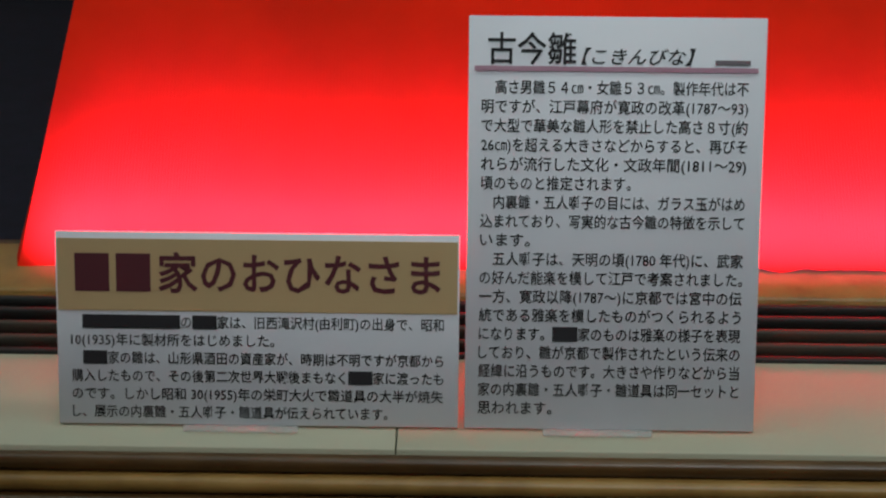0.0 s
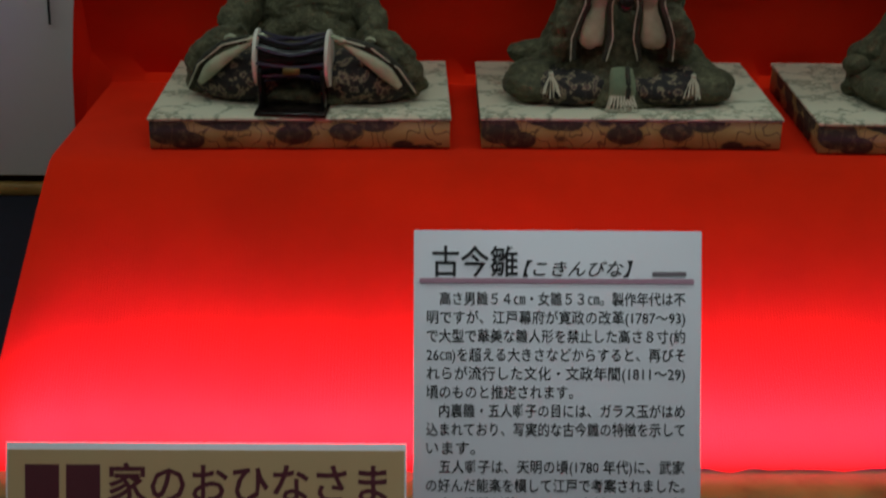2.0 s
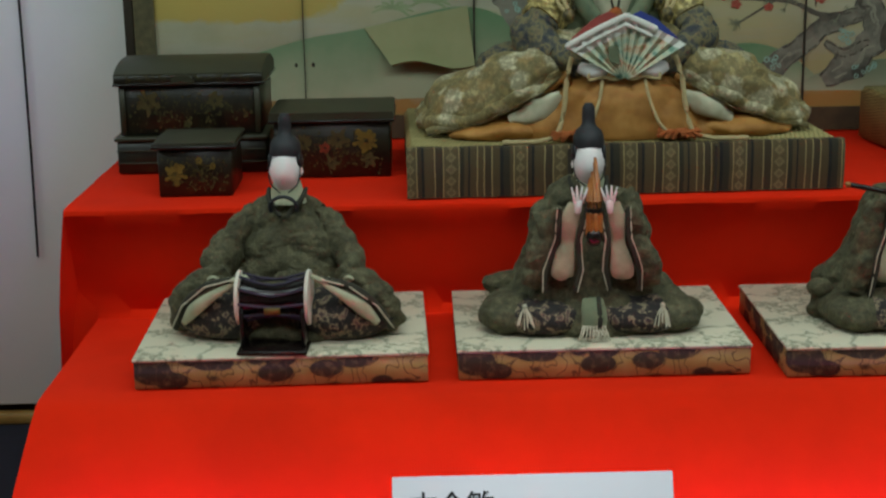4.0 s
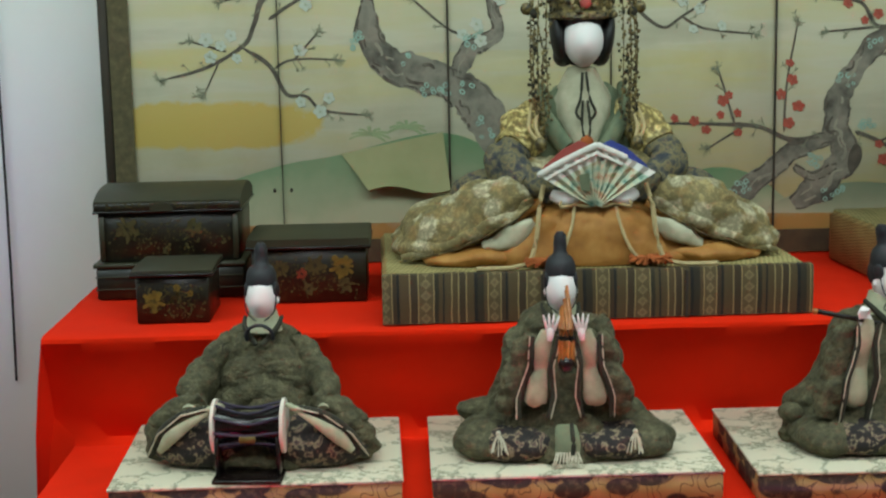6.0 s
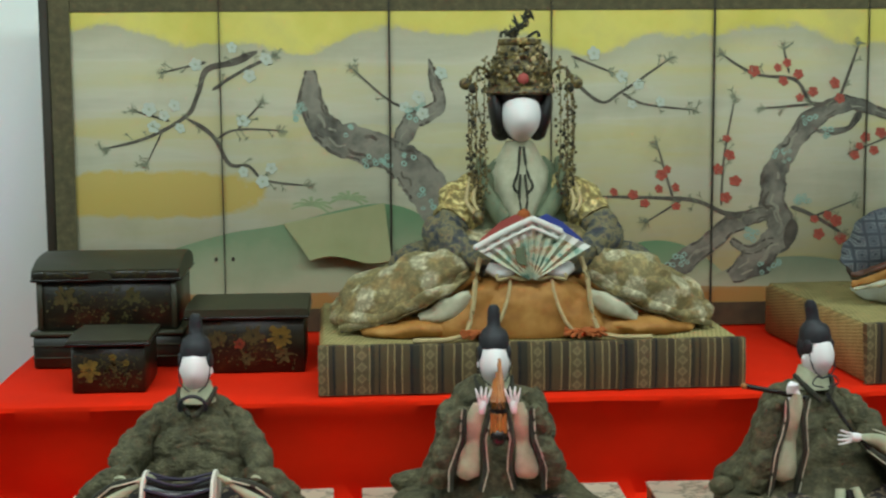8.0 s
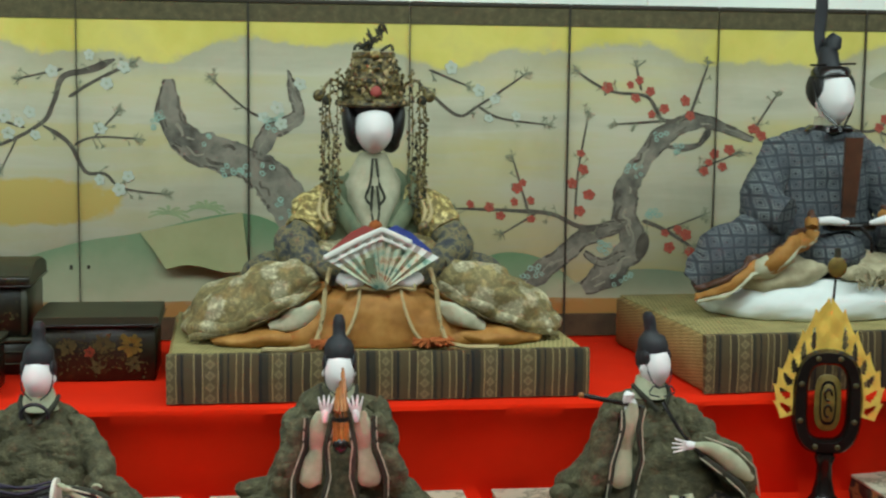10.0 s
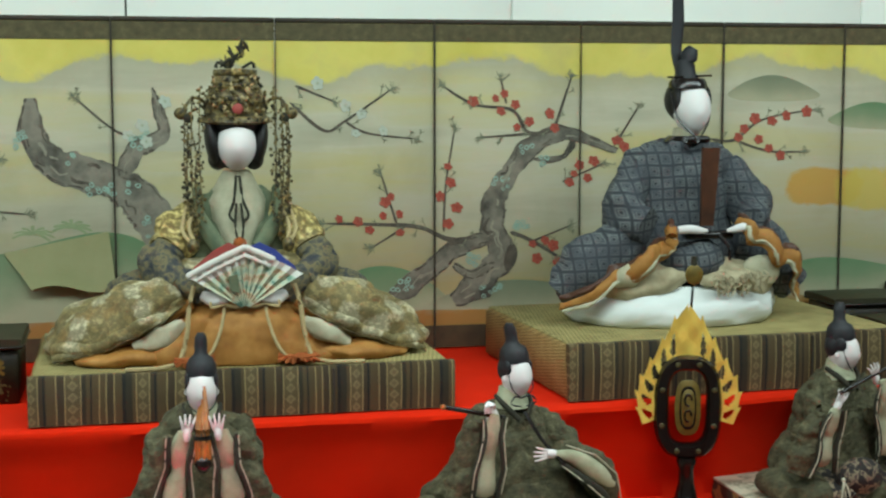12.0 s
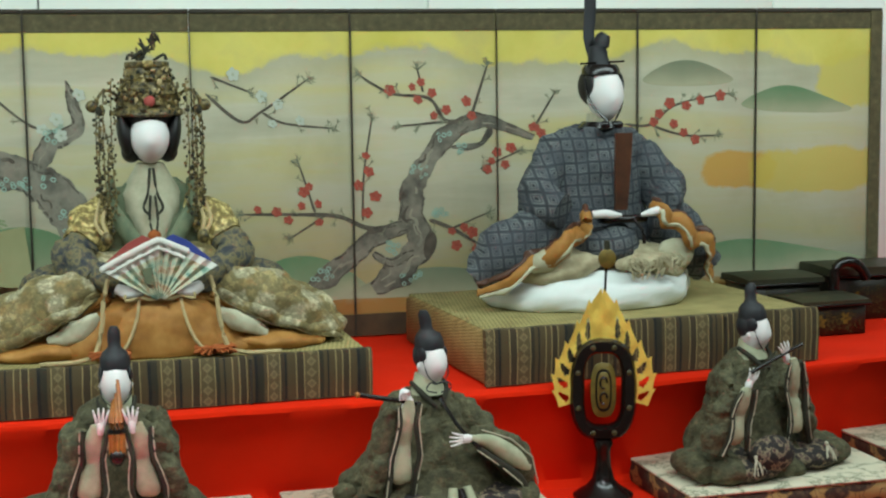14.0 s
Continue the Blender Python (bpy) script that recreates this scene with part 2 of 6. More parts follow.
FUR = blend("beige_worn_silk", [(0.3, lin(150, 138, 108)), (0.7, lin(190, 178, 146))], 40, 0.9, 0.5)
WOOD_BROWN = blend("brown_wood", [(0.3, lin(58, 34, 22)), (0.7, lin(92, 54, 34))], 25, 0.45)
PIPES = blend("bamboo_pipes", [(0.3, lin(132, 74, 28)), (0.7, lin(178, 110, 46))], 60, 0.4)
BLUE_LACQUER = plain("blue_fan_guard", lin(52, 66, 140), 0.1, 30)
RED_FAN = plain("red_fan_guard", lin(160, 70, 62), 0.1, 30)
FAN_PAPER = blend("painted_fan_paper", [(0.34, lin(112, 146, 128)), (0.44, lin(176, 190, 168)), (0.56, lin(206, 202, 172)), (0.66, lin(190, 150, 120)), (0.72, lin(150, 160, 110))], 60, 0.8, 0.2, 3)
LACE = plain("white_fan_edge", lin(218, 216, 206), 0.05, 80)
SHEET = plain("white_card", lin(222, 222, 228), 0.015, 6, 0.75, bump=0.03)
TAN_BAND = plain("tan_header_band", lin(190, 160, 116), 0.03, 8, 0.75, bump=0.03)
PINK_BAND = plain("pink_rule", lin(184, 140, 158), 0.03, 8)
BLACK_INK = plain("black_print", lin(34, 30, 34), 0.05, 20)
MAROON_INK = plain("maroon_print", lin(84, 26, 36), 0.05, 20)
GREY_INK = plain("grey_print", lin(120, 110, 116), 0.05, 20)
LEDGE_TOP = plain("cream_laminate", lin(176, 172, 148), 0.03, 5, 0.55, bump=0.04)
SEAM = plain("dark_seam", lin(70, 64, 52), 0.1)
OAK = blend("varnished_oak", [(0.3, lin(112, 80, 36)), (0.5, lin(150, 114, 58)), (0.7, lin(170, 132, 74))], 9, 0.4, 0.1)
WALNUT = blend("brown_moulding", [(0.3, lin(62, 42, 20)), (0.7, lin(100, 70, 36))], 8, 0.35, 0.1)
RAIL = plain("black_rail", lin(26, 24, 22), 0.2, 10, 0.6, bump=0.05)
RAIL_GREY = plain("bronze_rail", lin(62, 55, 45), 0.1, 10, 0.65, 0.1)
NAVY_FLOOR = plain("navy_carpet", lin(18, 18, 34), 0.25, 30, 0.95, bump=0.5)
CARPET = plain("grey_carpet", lin(96, 90, 84), 0.15, 20, 0.95, bump=0.4)
CEILING = plain("ceiling_white", lin(190, 190, 186), 0.03, 4)
PURPLE = plain("purple_cord", lin(42, 32, 54), 0.2, 60)
SKIN_DRUM = plain("drum_skin", lin(214, 206, 190), 0.05, 30)
FOOT_MAT = blend("dark_brown_band", [(0.3, lin(56, 42, 26)), (0.7, lin(86, 66, 42))], 20, 0.8)


def tatami_stripes():
    """Striped brocade facing, with a row of small lozenges in the pale stripes."""
    k = Mat("striped_brocade", 0.85)
    x, y, z = k.xyz()
    u = k.math("FRACT", k.math("MULTIPLY", k.math("ADD", k.math("ADD", x, 3.0), k.math("MULTIPLY", k.noise(14, 2), 0.004)), 1 / 0.178))
    a, b, c, d, e, g = lin(42, 36, 19), lin(74, 59, 31), lin(136, 119, 78), lin(17, 16, 11), lin(56, 43, 22), lin(85, 71, 41)
    stops = [(0.0, d), (0.022, b), (0.11, c), (0.122, e), (0.19, c), (0.202, g), (0.33, c), (0.342, a), (0.38, b), (0.42, d), (0.437, b), (0.50, c), (0.51, b), (0.56, c), (0.572, e), (0.63, c),
             (0.642, b), (0.71, d), (0.742, a), (0.80, b), (0.83, c), (0.842, g), (0.948, c), (0.96, e)]
    col = k.ramp(u, stops, True)
    # rows of small lozenges in the two broad pale stripes
    rung = k.math("ABSOLUTE", k.math("SUBTRACT", k.math("MULTIPLY", k.math("FRACT", k.math("MULTIPLY", z, 52.0)), 2.0), 1.0))
    for mid, half in ((0.266, 0.055), (0.895, 0.045)):
        off = k.math("MULTIPLY", k.math("ABSOLUTE", k.math("SUBTRACT", u, mid)), 1 / half)
        spot = k.math("LESS_THAN", k.math("ADD", off, rung), 0.95)
        core = k.math("LESS_THAN", k.math("ADD", off, rung), 0.45)
        col = k.mix(k.math("MULTIPLY", spot, 0.5), col, lin(138, 122, 84))
        col = k.mix(k.math("MULTIPLY", core, 0.55), col, lin(92, 74, 46))
    col = k.mix(k.ramp(k.noise(45, 7, rough=0.7), [(0.42, (0, 0, 0, 1)), (0.8, (0.35, 0.35, 0.35, 1))]), col, lin(58, 48, 30))
    return k.done(col, k.noise(600, 2), 0.4, 0.0008)


def straw(name, c1, c2):
    """Woven rush: short reeds across, in narrow rows."""
    k = Mat(name, 0.8)
    x, y, z = k.xyz()
    row = k.math("SINE", k.math("MULTIPLY", k.math("ADD", x, k.math("MULTIPLY", y, 0.6)), 620))
    reed = k.math("SINE", k.math("MULTIPLY", k.math("ADD", k.math("SUBTRACT", y, k.math("MULTIPLY", x, 0.3)), k.math("MULTIPLY", z, 1.9)), 560))
    both = k.math("MULTIPLY", row, reed)
    col = k.ramp(k.math("ADD", k.math("MULTIPLY", both, 0.35), k.noise(22, 5)), [(0.3, c1), (0.7, c2)])
    return k.done(col, both, 0.5, 0.0012)


def pattern_paper():
    """Patterned paper on the plinth sides: dark brown motifs and scrolls on tan."""
    k = Mat("dark_motif_paper", 0.8)
    v = k.node("ShaderNodeTexVoronoi", Vector=k.scaled(20, 20, 36), Scale=1.0, Randomness=0.9).outputs["Distance"]
    big = k.ramp(v, [(0.0, lin(58, 38, 26)), (0.55, lin(52, 35, 24)), (0.59, lin(150, 118, 66)), (1.0, lin(172, 140, 88))])
    scroll = k.node("ShaderNodeTexWave", Vector=k.coord, Scale=16.0, Distortion=16.0, Detail=2.0, Detail_Scale=1.6).outputs["Fac"]
    line = k.ramp(scroll, [(0.94, (0, 0, 0, 1)), (0.97, (0.8, 0.8, 0.8, 1))])
    col = k.mix(line, big, lin(78, 52, 36))
    col = k.mix(k.ramp(k.noise(70, 5), [(0.5, (0, 0, 0, 1)), (0.85, (0.5, 0.5, 0.5, 1))]), col, lin(158, 128, 90))
    return k.done(col, k.noise(300, 2), 0.15)


def veined_paper():
    """Cream paper with grey-green veins on the plinth tops."""
    k = Mat("veined_cream_paper", 0.7)
    v = k.math("ABSOLUTE", k.math("SUBTRACT", k.noise(16, 8, rough=0.65), 0.5))
    col = k.ramp(v, [(0.0, lin(120, 122, 102)), (0.018, lin(170, 166, 140)), (0.045, lin(204, 196, 170)), (1.0, lin(212, 204, 180))])
    return k.done(col, k.noise(200, 3), 0.1)


def lattice_silk():
    """Blue-grey silk with a slanting lattice of double-lined squares."""
    k = Mat("blue_grey_lattice_silk", 0.85)
    x, y, z = k.xyz()
    sway = k.math("MULTIPLY", k.noise(9, 2), 0.02)
    x = k.math("ADD", x, sway)
    z = k.math("SUBTRACT", z, sway)
    u = k.math("PINGPONG", k.math("ADD", k.math("MULTIPLY", k.math("ADD", x, k.math("MULTIPLY", z, 0.05)), 44.0), 50), 0.5)
    v = k.math("PINGPONG", k.math("ADD", k.math("MULTIPLY", k.math("SUBTRACT", z, k.math("MULTIPLY", k.math("ADD", x, y), 0.06)), 44.0), 50), 0.5)
    m = k.math("MULTIPLY", k.math("MINIMUM", u, v), 2.0)
    pale, mid, dark = lin(116, 119, 117), lin(73, 77, 81), lin(46, 49, 53)
    col = k.ramp(m, [(0.08, dark), (0.16, mid), (0.26, mid), (0.32, pale), (0.42, pale), (0.48, mid), (0.62, mid), (0.66, pale), (0.74, pale), (0.80, dark)])
    col = k.mix(k.ramp(k.noise(26, 6), [(0.40, (0.7, 0.7, 0.7, 1)), (0.62, (0.0, 0.0, 0.0, 1))]), col, lin(60, 63, 70))
    return k.done(col, k.noise(70, 7, rough=0.65), 0.7, 0.004)


STRIPES = tatami_stripes()
STRAW = straw("woven_rush_top", lin(124, 112, 66), lin(166, 152, 98))
STRAW_SIDE = straw("woven_rush_side", lin(122, 95, 50), lin(160, 130, 78))
PLINTH_SIDE = pattern_paper()
PLINTH_TOP = veined_paper()
LATTICE = lattice_silk()
CLEAR = Mat("clear_acrylic", 0.15)
CLEAR.p.inputs["Base Color"].default_value = (0.75, 0.78, 0.78, 1)
CLEAR.p.inputs["Alpha"].default_value = 0.22
CLEAR = CLEAR.m


# ---- building helpers ----
class Shape:
    """Gathers faces for one mesh, each with a material number."""

    def __init__(self):
        self.v, self.f, self.k = [], [], []

    def face(self, pts, k=0):
        n = len(self.v)
        self.v += [tuple(p) for p in pts]
        self.f.append(tuple(range(n, n + len(pts))))
        self.k.append(k)

    def loft(self, rings, k=0, caps=True, end=None):
        n, s = len(self.v), len(rings[0])
        for r in rings:
            self.v += [tuple(p) for p in r]
        for a in range(len(rings) - 1):
            for b in range(s):
                c = (b + 1) % s
                self.f.append((n + a * s + b, n + a * s + c, n + (a + 1) * s + c, n + (a + 1) * s + b))
                self.k.append(k)
        if caps:
            self.f += [tuple(range(n + s - 1, n - 1, -1)), tuple(range(n + (len(rings) - 1) * s, n + len(rings) * s))]
            self.k += [k, k if end is None else end]
        return self

    def ell(self, c, r, k=0, n=14, m=9, turn=(0, 0, 0)):
        rot = Euler([radians(a) for a in turn]).to_matrix()
        rings = []
        for i in range(m + 1):
            a = math.pi * (0.03 + 0.94 * i / m)
            rings.append([Vector(c) + rot @ Vector((r[0] * math.sin(a) * math.cos(b), r[1] * math.sin(a) * math.sin(b), -r[2] * math.cos(a)))
                          for b in (2 * math.pi * j / n for j in range(n))])
        return self.loft(rings, k)

    def egg(self, c, r, k=0, n=26, m=18):
        """A head: an oval narrowing to the chin, with a low ridge for the nose."""
        rings = []
        for i in range(m + 1):
            a = math.pi * (0.03 + 0.94 * i / m)
            h = -math.cos(a)
            w = math.sin(a) * (1 - 0.16 * max(0.0, -h) ** 1.5)
            row = []
            for j in range(n):
                b = 2 * math.pi * j / n
                nose = 0.09 * math.exp(-((h + 0.12) / 0.22) ** 2) * max(0.0, -math.sin(b)) ** 40
                row.append((c[0] + r[0] * w * math.cos(b), c[1] + r[1] * w * math.sin(b) - r[1] * nose, c[2] + r[2] * h))
            rings.append(row)
        return self.loft(rings, k)

    def tube(self, pts, rads, k=0, n=8, flat=1.0, end=None, up=(0, 0, 1), sub=3):
        """A tube along a smooth line through pts; flat squeezes it across the direction up."""
        pts = [Vector(p) for p in pts]
        if not isinstance(rads, (list, tuple)):
            rads = [rads] * len(pts)
        if len(pts) > 2:
            old, wide, last = pts, rads, len(pts) - 1
            pts, rads = [], []
            for i in range(last):
                q = [max(0, min(last, i + d)) for d in (-1, 0, 1, 2)]
                for j in range(sub):
                    t = j / sub
                    w = (-0.5 * t + t * t - 0.5 * t ** 3, 1 - 2.5 * t * t + 1.5 * t ** 3, 0.5 * t + 2 * t * t - 1.5 * t ** 3, -0.5 * t * t + 0.5 * t ** 3)
                    pts.append(sum((old[a] * c for a, c in zip(q, w)), Vector()))
                    rads.append(sum(wide[a] * c for a, c in zip(q, w)))
            pts.append(old[-1])
            rads.append(wide[-1])
        rings = []
        for i, p in enumerate(pts):
            d = (pts[min(i + 1, len(pts) - 1)] - pts[max(i - 1, 0)]).normalized()
            u = Vector(up)
            if abs(d.dot(u)) > 0.95:
                u = Vector((0, 1, 0))
            s = d.cross(u).normalized()
            w = s.cross(d)
            rings.append([p + rads[i] * (flat * s * math.cos(a) + w * math.sin(a)) for a in (2 * math.pi * j / n for j in range(n))])
        return self.loft(rings, k, True, end)

    def box(self, x0, x1, y0, y1, z0, z1, k=0, b=0.0):
        """A block with chamfered edges of width b."""
        if b <= 0:
            rings = [[(x0, y0, z), (x1, y0, z), (x1, y1, z), (x0, y1, z)] for z in (z0, z1)]
            return self.loft(rings, k)
        rings = []
        for z, i in ((z0, b), (z0 + b, 0), (z1 - b, 0), (z1, b)):
            q = b
            rings.append([(x0 + i + q, y0 + i, z), (x1 - i - q, y0 + i, z), (x1 - i, y0 + i + q, z), (x1 - i, y1 - i - q, z),
                          (x1 - i - q, y1 - i, z), (x0 + i + q, y1 - i, z), (x0 + i, y1 - i - q, z), (x0 + i, y0 + i + q, z)])
        return self.loft(rings, k)

    def ribbon(self, pts, w0, w1, y, k=0, wobble=0.0):
        """A flat painted stroke in the plane of depth y, thin at its tips."""
        fine = []
        ends = len(pts) - 1
        for i in range(ends):
            a, b, c, d = (Vector(pts[max(0, min(ends, i + q))]) for q in (-1, 0, 1, 2))
            for j in range(10):
                t = j / 10
                fine.append(a * (-0.5 * t + t * t - 0.5 * t ** 3) + b * (1 - 2.5 * t * t + 1.5 * t ** 3) + c * (0.5 * t + 2 * t * t - 1.5 * t ** 3) + d * (-0.5 * t * t + 0.5 * t ** 3))
        fine.append(Vector(pts[-1]))
        for _ in range(1):
            fine = [fine[0]] + [(fine[i - 1] + 2 * fine[i] + fine[i + 1]) / 4 for i in range(1, len(fine) - 1)] + [fine[-1]]
        n, last = len(self.v), len(fine) - 1
        for i, p in enumerate(fine):
            d = (fine[min(i + 1, last)] - fine[max(i - 1, 0)]).normalized()
            side = Vector((-d.y, d.x))
            w = (w0 + (w1 - w0) * i / last) / 2 * min(1.0, 0.30 + 7 * i / last, 0.30 + 7 * (last - i) / last)
            a = w * (1 + wobble * noise.noise(Vector((p.x * 38, p.y * 38, 1))))
            b = w * (1 + wobble * noise.noise(Vector((p.x * 38, p.y * 38, 7))))
            l, r = p + side * a, p - side * b
            self.v += [(l.x, y, l.y), (r.x, y, r.y)]
            if i < last:
                q = n + 2 * i
                self.f.append((q, q + 1, q + 3, q + 2))
                self.k.append(k)
        return self

    def skin(self, rings, k=0, sub=5):
        """A closed loft through the rings, smoothed between them."""
        out, last = [], len(rings) - 1
        for i in range(last):
            p = [rings[max(0, min(last, i + d))] for d in (-1, 0, 1, 2)]
            for j in range(sub):
                t = j / sub
                w = (-0.5 * t + t * t - 0.5 * t ** 3, 1 - 2.5 * t * t + 1.5 * t ** 3, 0.5 * t + 2 * t * t - 1.5 * t ** 3, -0.5 * t * t + 0.5 * t ** 3)
                out.append([sum((Vector(q[n]) * c for q, c in zip(p, w)), Vector()) for n in range(len(rings[0]))])
        return self.loft(out + [rings[-1]], k)

    def crease(self, amount, size, start=0, seed=0, tall=0.45, still=None):
        """Sharp hollows between soft folds, pushed outward from the upright axis."""
        for i in range(start, len(self.v)):
            p = Vector(self.v[i])
            q = Vector((p.x * size + seed * 7.3, p.y * size, p.z * size * tall))
            v = 1 - 2.6 * abs(noise.noise(q)) + 0.5 * (1 - 2.6 * abs(noise.noise(q * 2.1 + Vector((3, 9, 1)))))
            d = Vector((p.x, p.y, 0.15))
            self.v[i] = tuple(p - d.normalized() * amount * v)
            if self.v[i][2] < 0.0008:
                self.v[i] = (self.v[i][0], self.v[i][1], 0.0008)
        return self

    def pleat(self, amount, size, start=0, slope=0.8, seed=0):
        """Long soft folds that run down and outward, with narrow hollows between them."""
        for i in range(start, len(self.v)):
            p = Vector(self.v[i])
            turn = 1.6 * noise.noise(Vector((p.x * 9 + seed, p.y * 9, p.z * 9))) + 0.5 * noise.noise(Vector((p.x * 30, p.y * 30 + seed, p.z * 30)))
            deep = (1 - abs(math.sin((p.z + slope * abs(p.x)) * size + turn))) ** 2.2
            part_of = 0.35 + 0.65 * max(0.0, min(1.0, 0.5 + 1.6 * noise.noise(Vector((p.x * 16, p.y * 16, p.z * 16 + seed)))))
            d = Vector((p.x, p.y, 0.02)).normalized()
            self.v[i] = tuple(p - d * amount * deep * part_of)
            if self.v[i][2] < 0.0008:
                self.v[i] = (self.v[i][0], self.v[i][1], 0.0008)
        return self

    def rumple(self, amount, size, start=0):
        for i in range(start, len(self.v)):
            p = Vector(self.v[i])
            d = noise.noise_vector(p * size) + 0.5 * noise.noise_vector(p * size * 2.3 + Vector((5, 1, 2)))
            self.v[i] = tuple(p + d * amount)
        return self

    def mesh(self, name, mats, smooth=True, bevel=0.0):
        me = bpy.data.meshes.new(name)
        me.from_pydata(self.v, [], self.f)
        for m in mats:
            me.materials.append(m)
        me.polygons.foreach_set("material_index", self.k)
        bm = bmesh.new()
        bm.from_mesh(me)
        bmesh.ops.recalc_face_normals(bm, faces=bm.faces)
        bm.to_mesh(me)
        bm.free()
        me.polygons.foreach_set("use_smooth", [smooth] * len(self.f))
        if smooth:
            me.set_sharp_from_angle(angle=radians(50))
        me.update()
        return me


def part(name, shape, mats, parent=None, label="", smooth=True):
    mats = mats if isinstance(mats, (list, tuple)) else [mats]
    ob = new(name, shape.mesh(name, mats, smooth))
    ob.parent = parent
    return tagged(ob, label)


def thing(name, m, label, category, group="", kind=""):
    ob = new(name)
    ob.matrix_world = m
    return tagged(ob, label, category, group, kind)


def solid(name, x0, x1, y0, y1, z0, z1, mat, kind="", label="", category="", b=0.0):
    ob = part(name, Shape().box(x0, x1, y0, y1, z0, z1, 0, b), mat)
    return tagged(ob, label, category, "", kind)


# ---- the room and the case ----
FLOOR = -0.72
solid("floor", -3.5, 4.5, -3.2, -0.06, FLOOR - 0.1, FLOOR, CARPET, "structure", "grey carpet of the dark room", "floor")
solid("wall_south", -3.5, 4.5, -3.3, -3.2, FLOOR, 2.4, WHITE_WALL, "structure", "plain pale room wall", "wall")
solid("wall_west", -3.6, -3.5, -3.3, 1.95, FLOOR, 2.4, WHITE_WALL, "structure", "plain pale side wall", "wall")
solid("wall_east", 4.5, 4.6, -3.3, 1.95, FLOOR, 2.4, WHITE_WALL, "structure", "plain pale side wall", "wall")
solid("ceiling", -3.6, 4.6, -3.3, 1.95, 2.4, 2.5, CEILING, "structure", "plain pale ceiling", "ceiling")
wall = thing("wall_north", pose(0, 0, 0), "white panelled back wall of the display case", "wall", "", "structure")
for x0, x1 in ((-3.5, -2.2), (-2.196, -1.35), (-1.346, 0.027), (0.031, 0.870), (0.874, 1.717), (1.721, 2.6), (2.604, 4.5)):
    part("wall_panel", Shape().box(x0, x1, 1.8, 1.85, -0.10, 2.4, 0, 0.0015), WHITE_WALL, wall)
part("backing", Shape().box(-3.5, 4.5, 1.852, 1.95, -0.14, 2.4), SEAM, wall)
part("skirting", Shape().box(-3.5, 4.5, 1.775, 1.8, -0.14, -0.113, 0, 0.003), OAK, wall, "brown wooden strip at the foot of the wall")
solid("case_floor", -3.5, 4.5, 0.36, 1.95, -0.18, -0.14, NAVY_FLOOR, "structure", "dark navy carpet of the case floor", "floor")
part("cord", Shape().tube([(-0.941, 1.79, 1.5), (-0.940, 1.79, 0.65), (-0.946, 1.79, 0.24)], 0.0028), RAIL)
tagged(bpy.data.objects["cord"], "thin black cord hanging on the white wall", "cord")

ledge = thing("ledge", pose(0, 0, 0), "cream laminate ledge with brown wooden moulding", "ledge", "", "structure")
for x0, x1 in ((-3.5, -1.5), (-1.4985, -0.2185), (-0.217, 1.05), (1.0515, 4.5)):
    part("ledge_board", Shape().box(x0, x1, -0.034, 0.137, -0.03, 0.0, 0, 0.001), LEDGE_TOP, ledge)
part("core", Shape().box(-3.5, 4.5, -0.03, 0.30, -0.20, -0.032), SEAM, ledge)
for y0, z0, z1, m in ((-0.050, -0.022, -0.004, WALNUT), (-0.062, -0.040, -0.022, OAK), (-0.072, -0.062, -0.040, WALNUT), (-0.066, -0.080, -0.062, OAK),
                      (-0.084, -0.112, -0.080, WALNUT), (-0.070, FLOOR, -0.112, WALNUT)):
    part("moulding", Shape().box(-3.5, 4.5, y0, -0.034, z0, z1, 0, 0.004), m, ledge)
track = thing("sliding_track", pose(0, 0, 0), "black and bronze sliding-glass track behind the ledge", "track", "", "structure")
part("base", Shape().box(-3.5, 4.5, 0.137, 0.262, -0.03, -0.012), RAIL, track)
for y in (0.138, 0.166, 0.196, 0.226, 0.252):
    part("rail", Shape().box(-3.5, 4.5, y, y + 0.008, -0.012, 0.004, 0, 0.001), RAIL if y < 0.15 or y > 0.22 else RAIL_GREY, track)
sill = thing("inner_sill", pose(0, 0, 0), "varnished oak sill inside the case", "sill", "", "structure")
part("board", Shape().box(-3.5, 4.5, 0.266, 0.385, -0.18, 0.008, 0, 0.003), OAK, sill)
part("lip", Shape().box(-3.5, 4.5, 0.385, 0.42, -0.18, -0.005, 0, 0.003), WALNUT, sill)


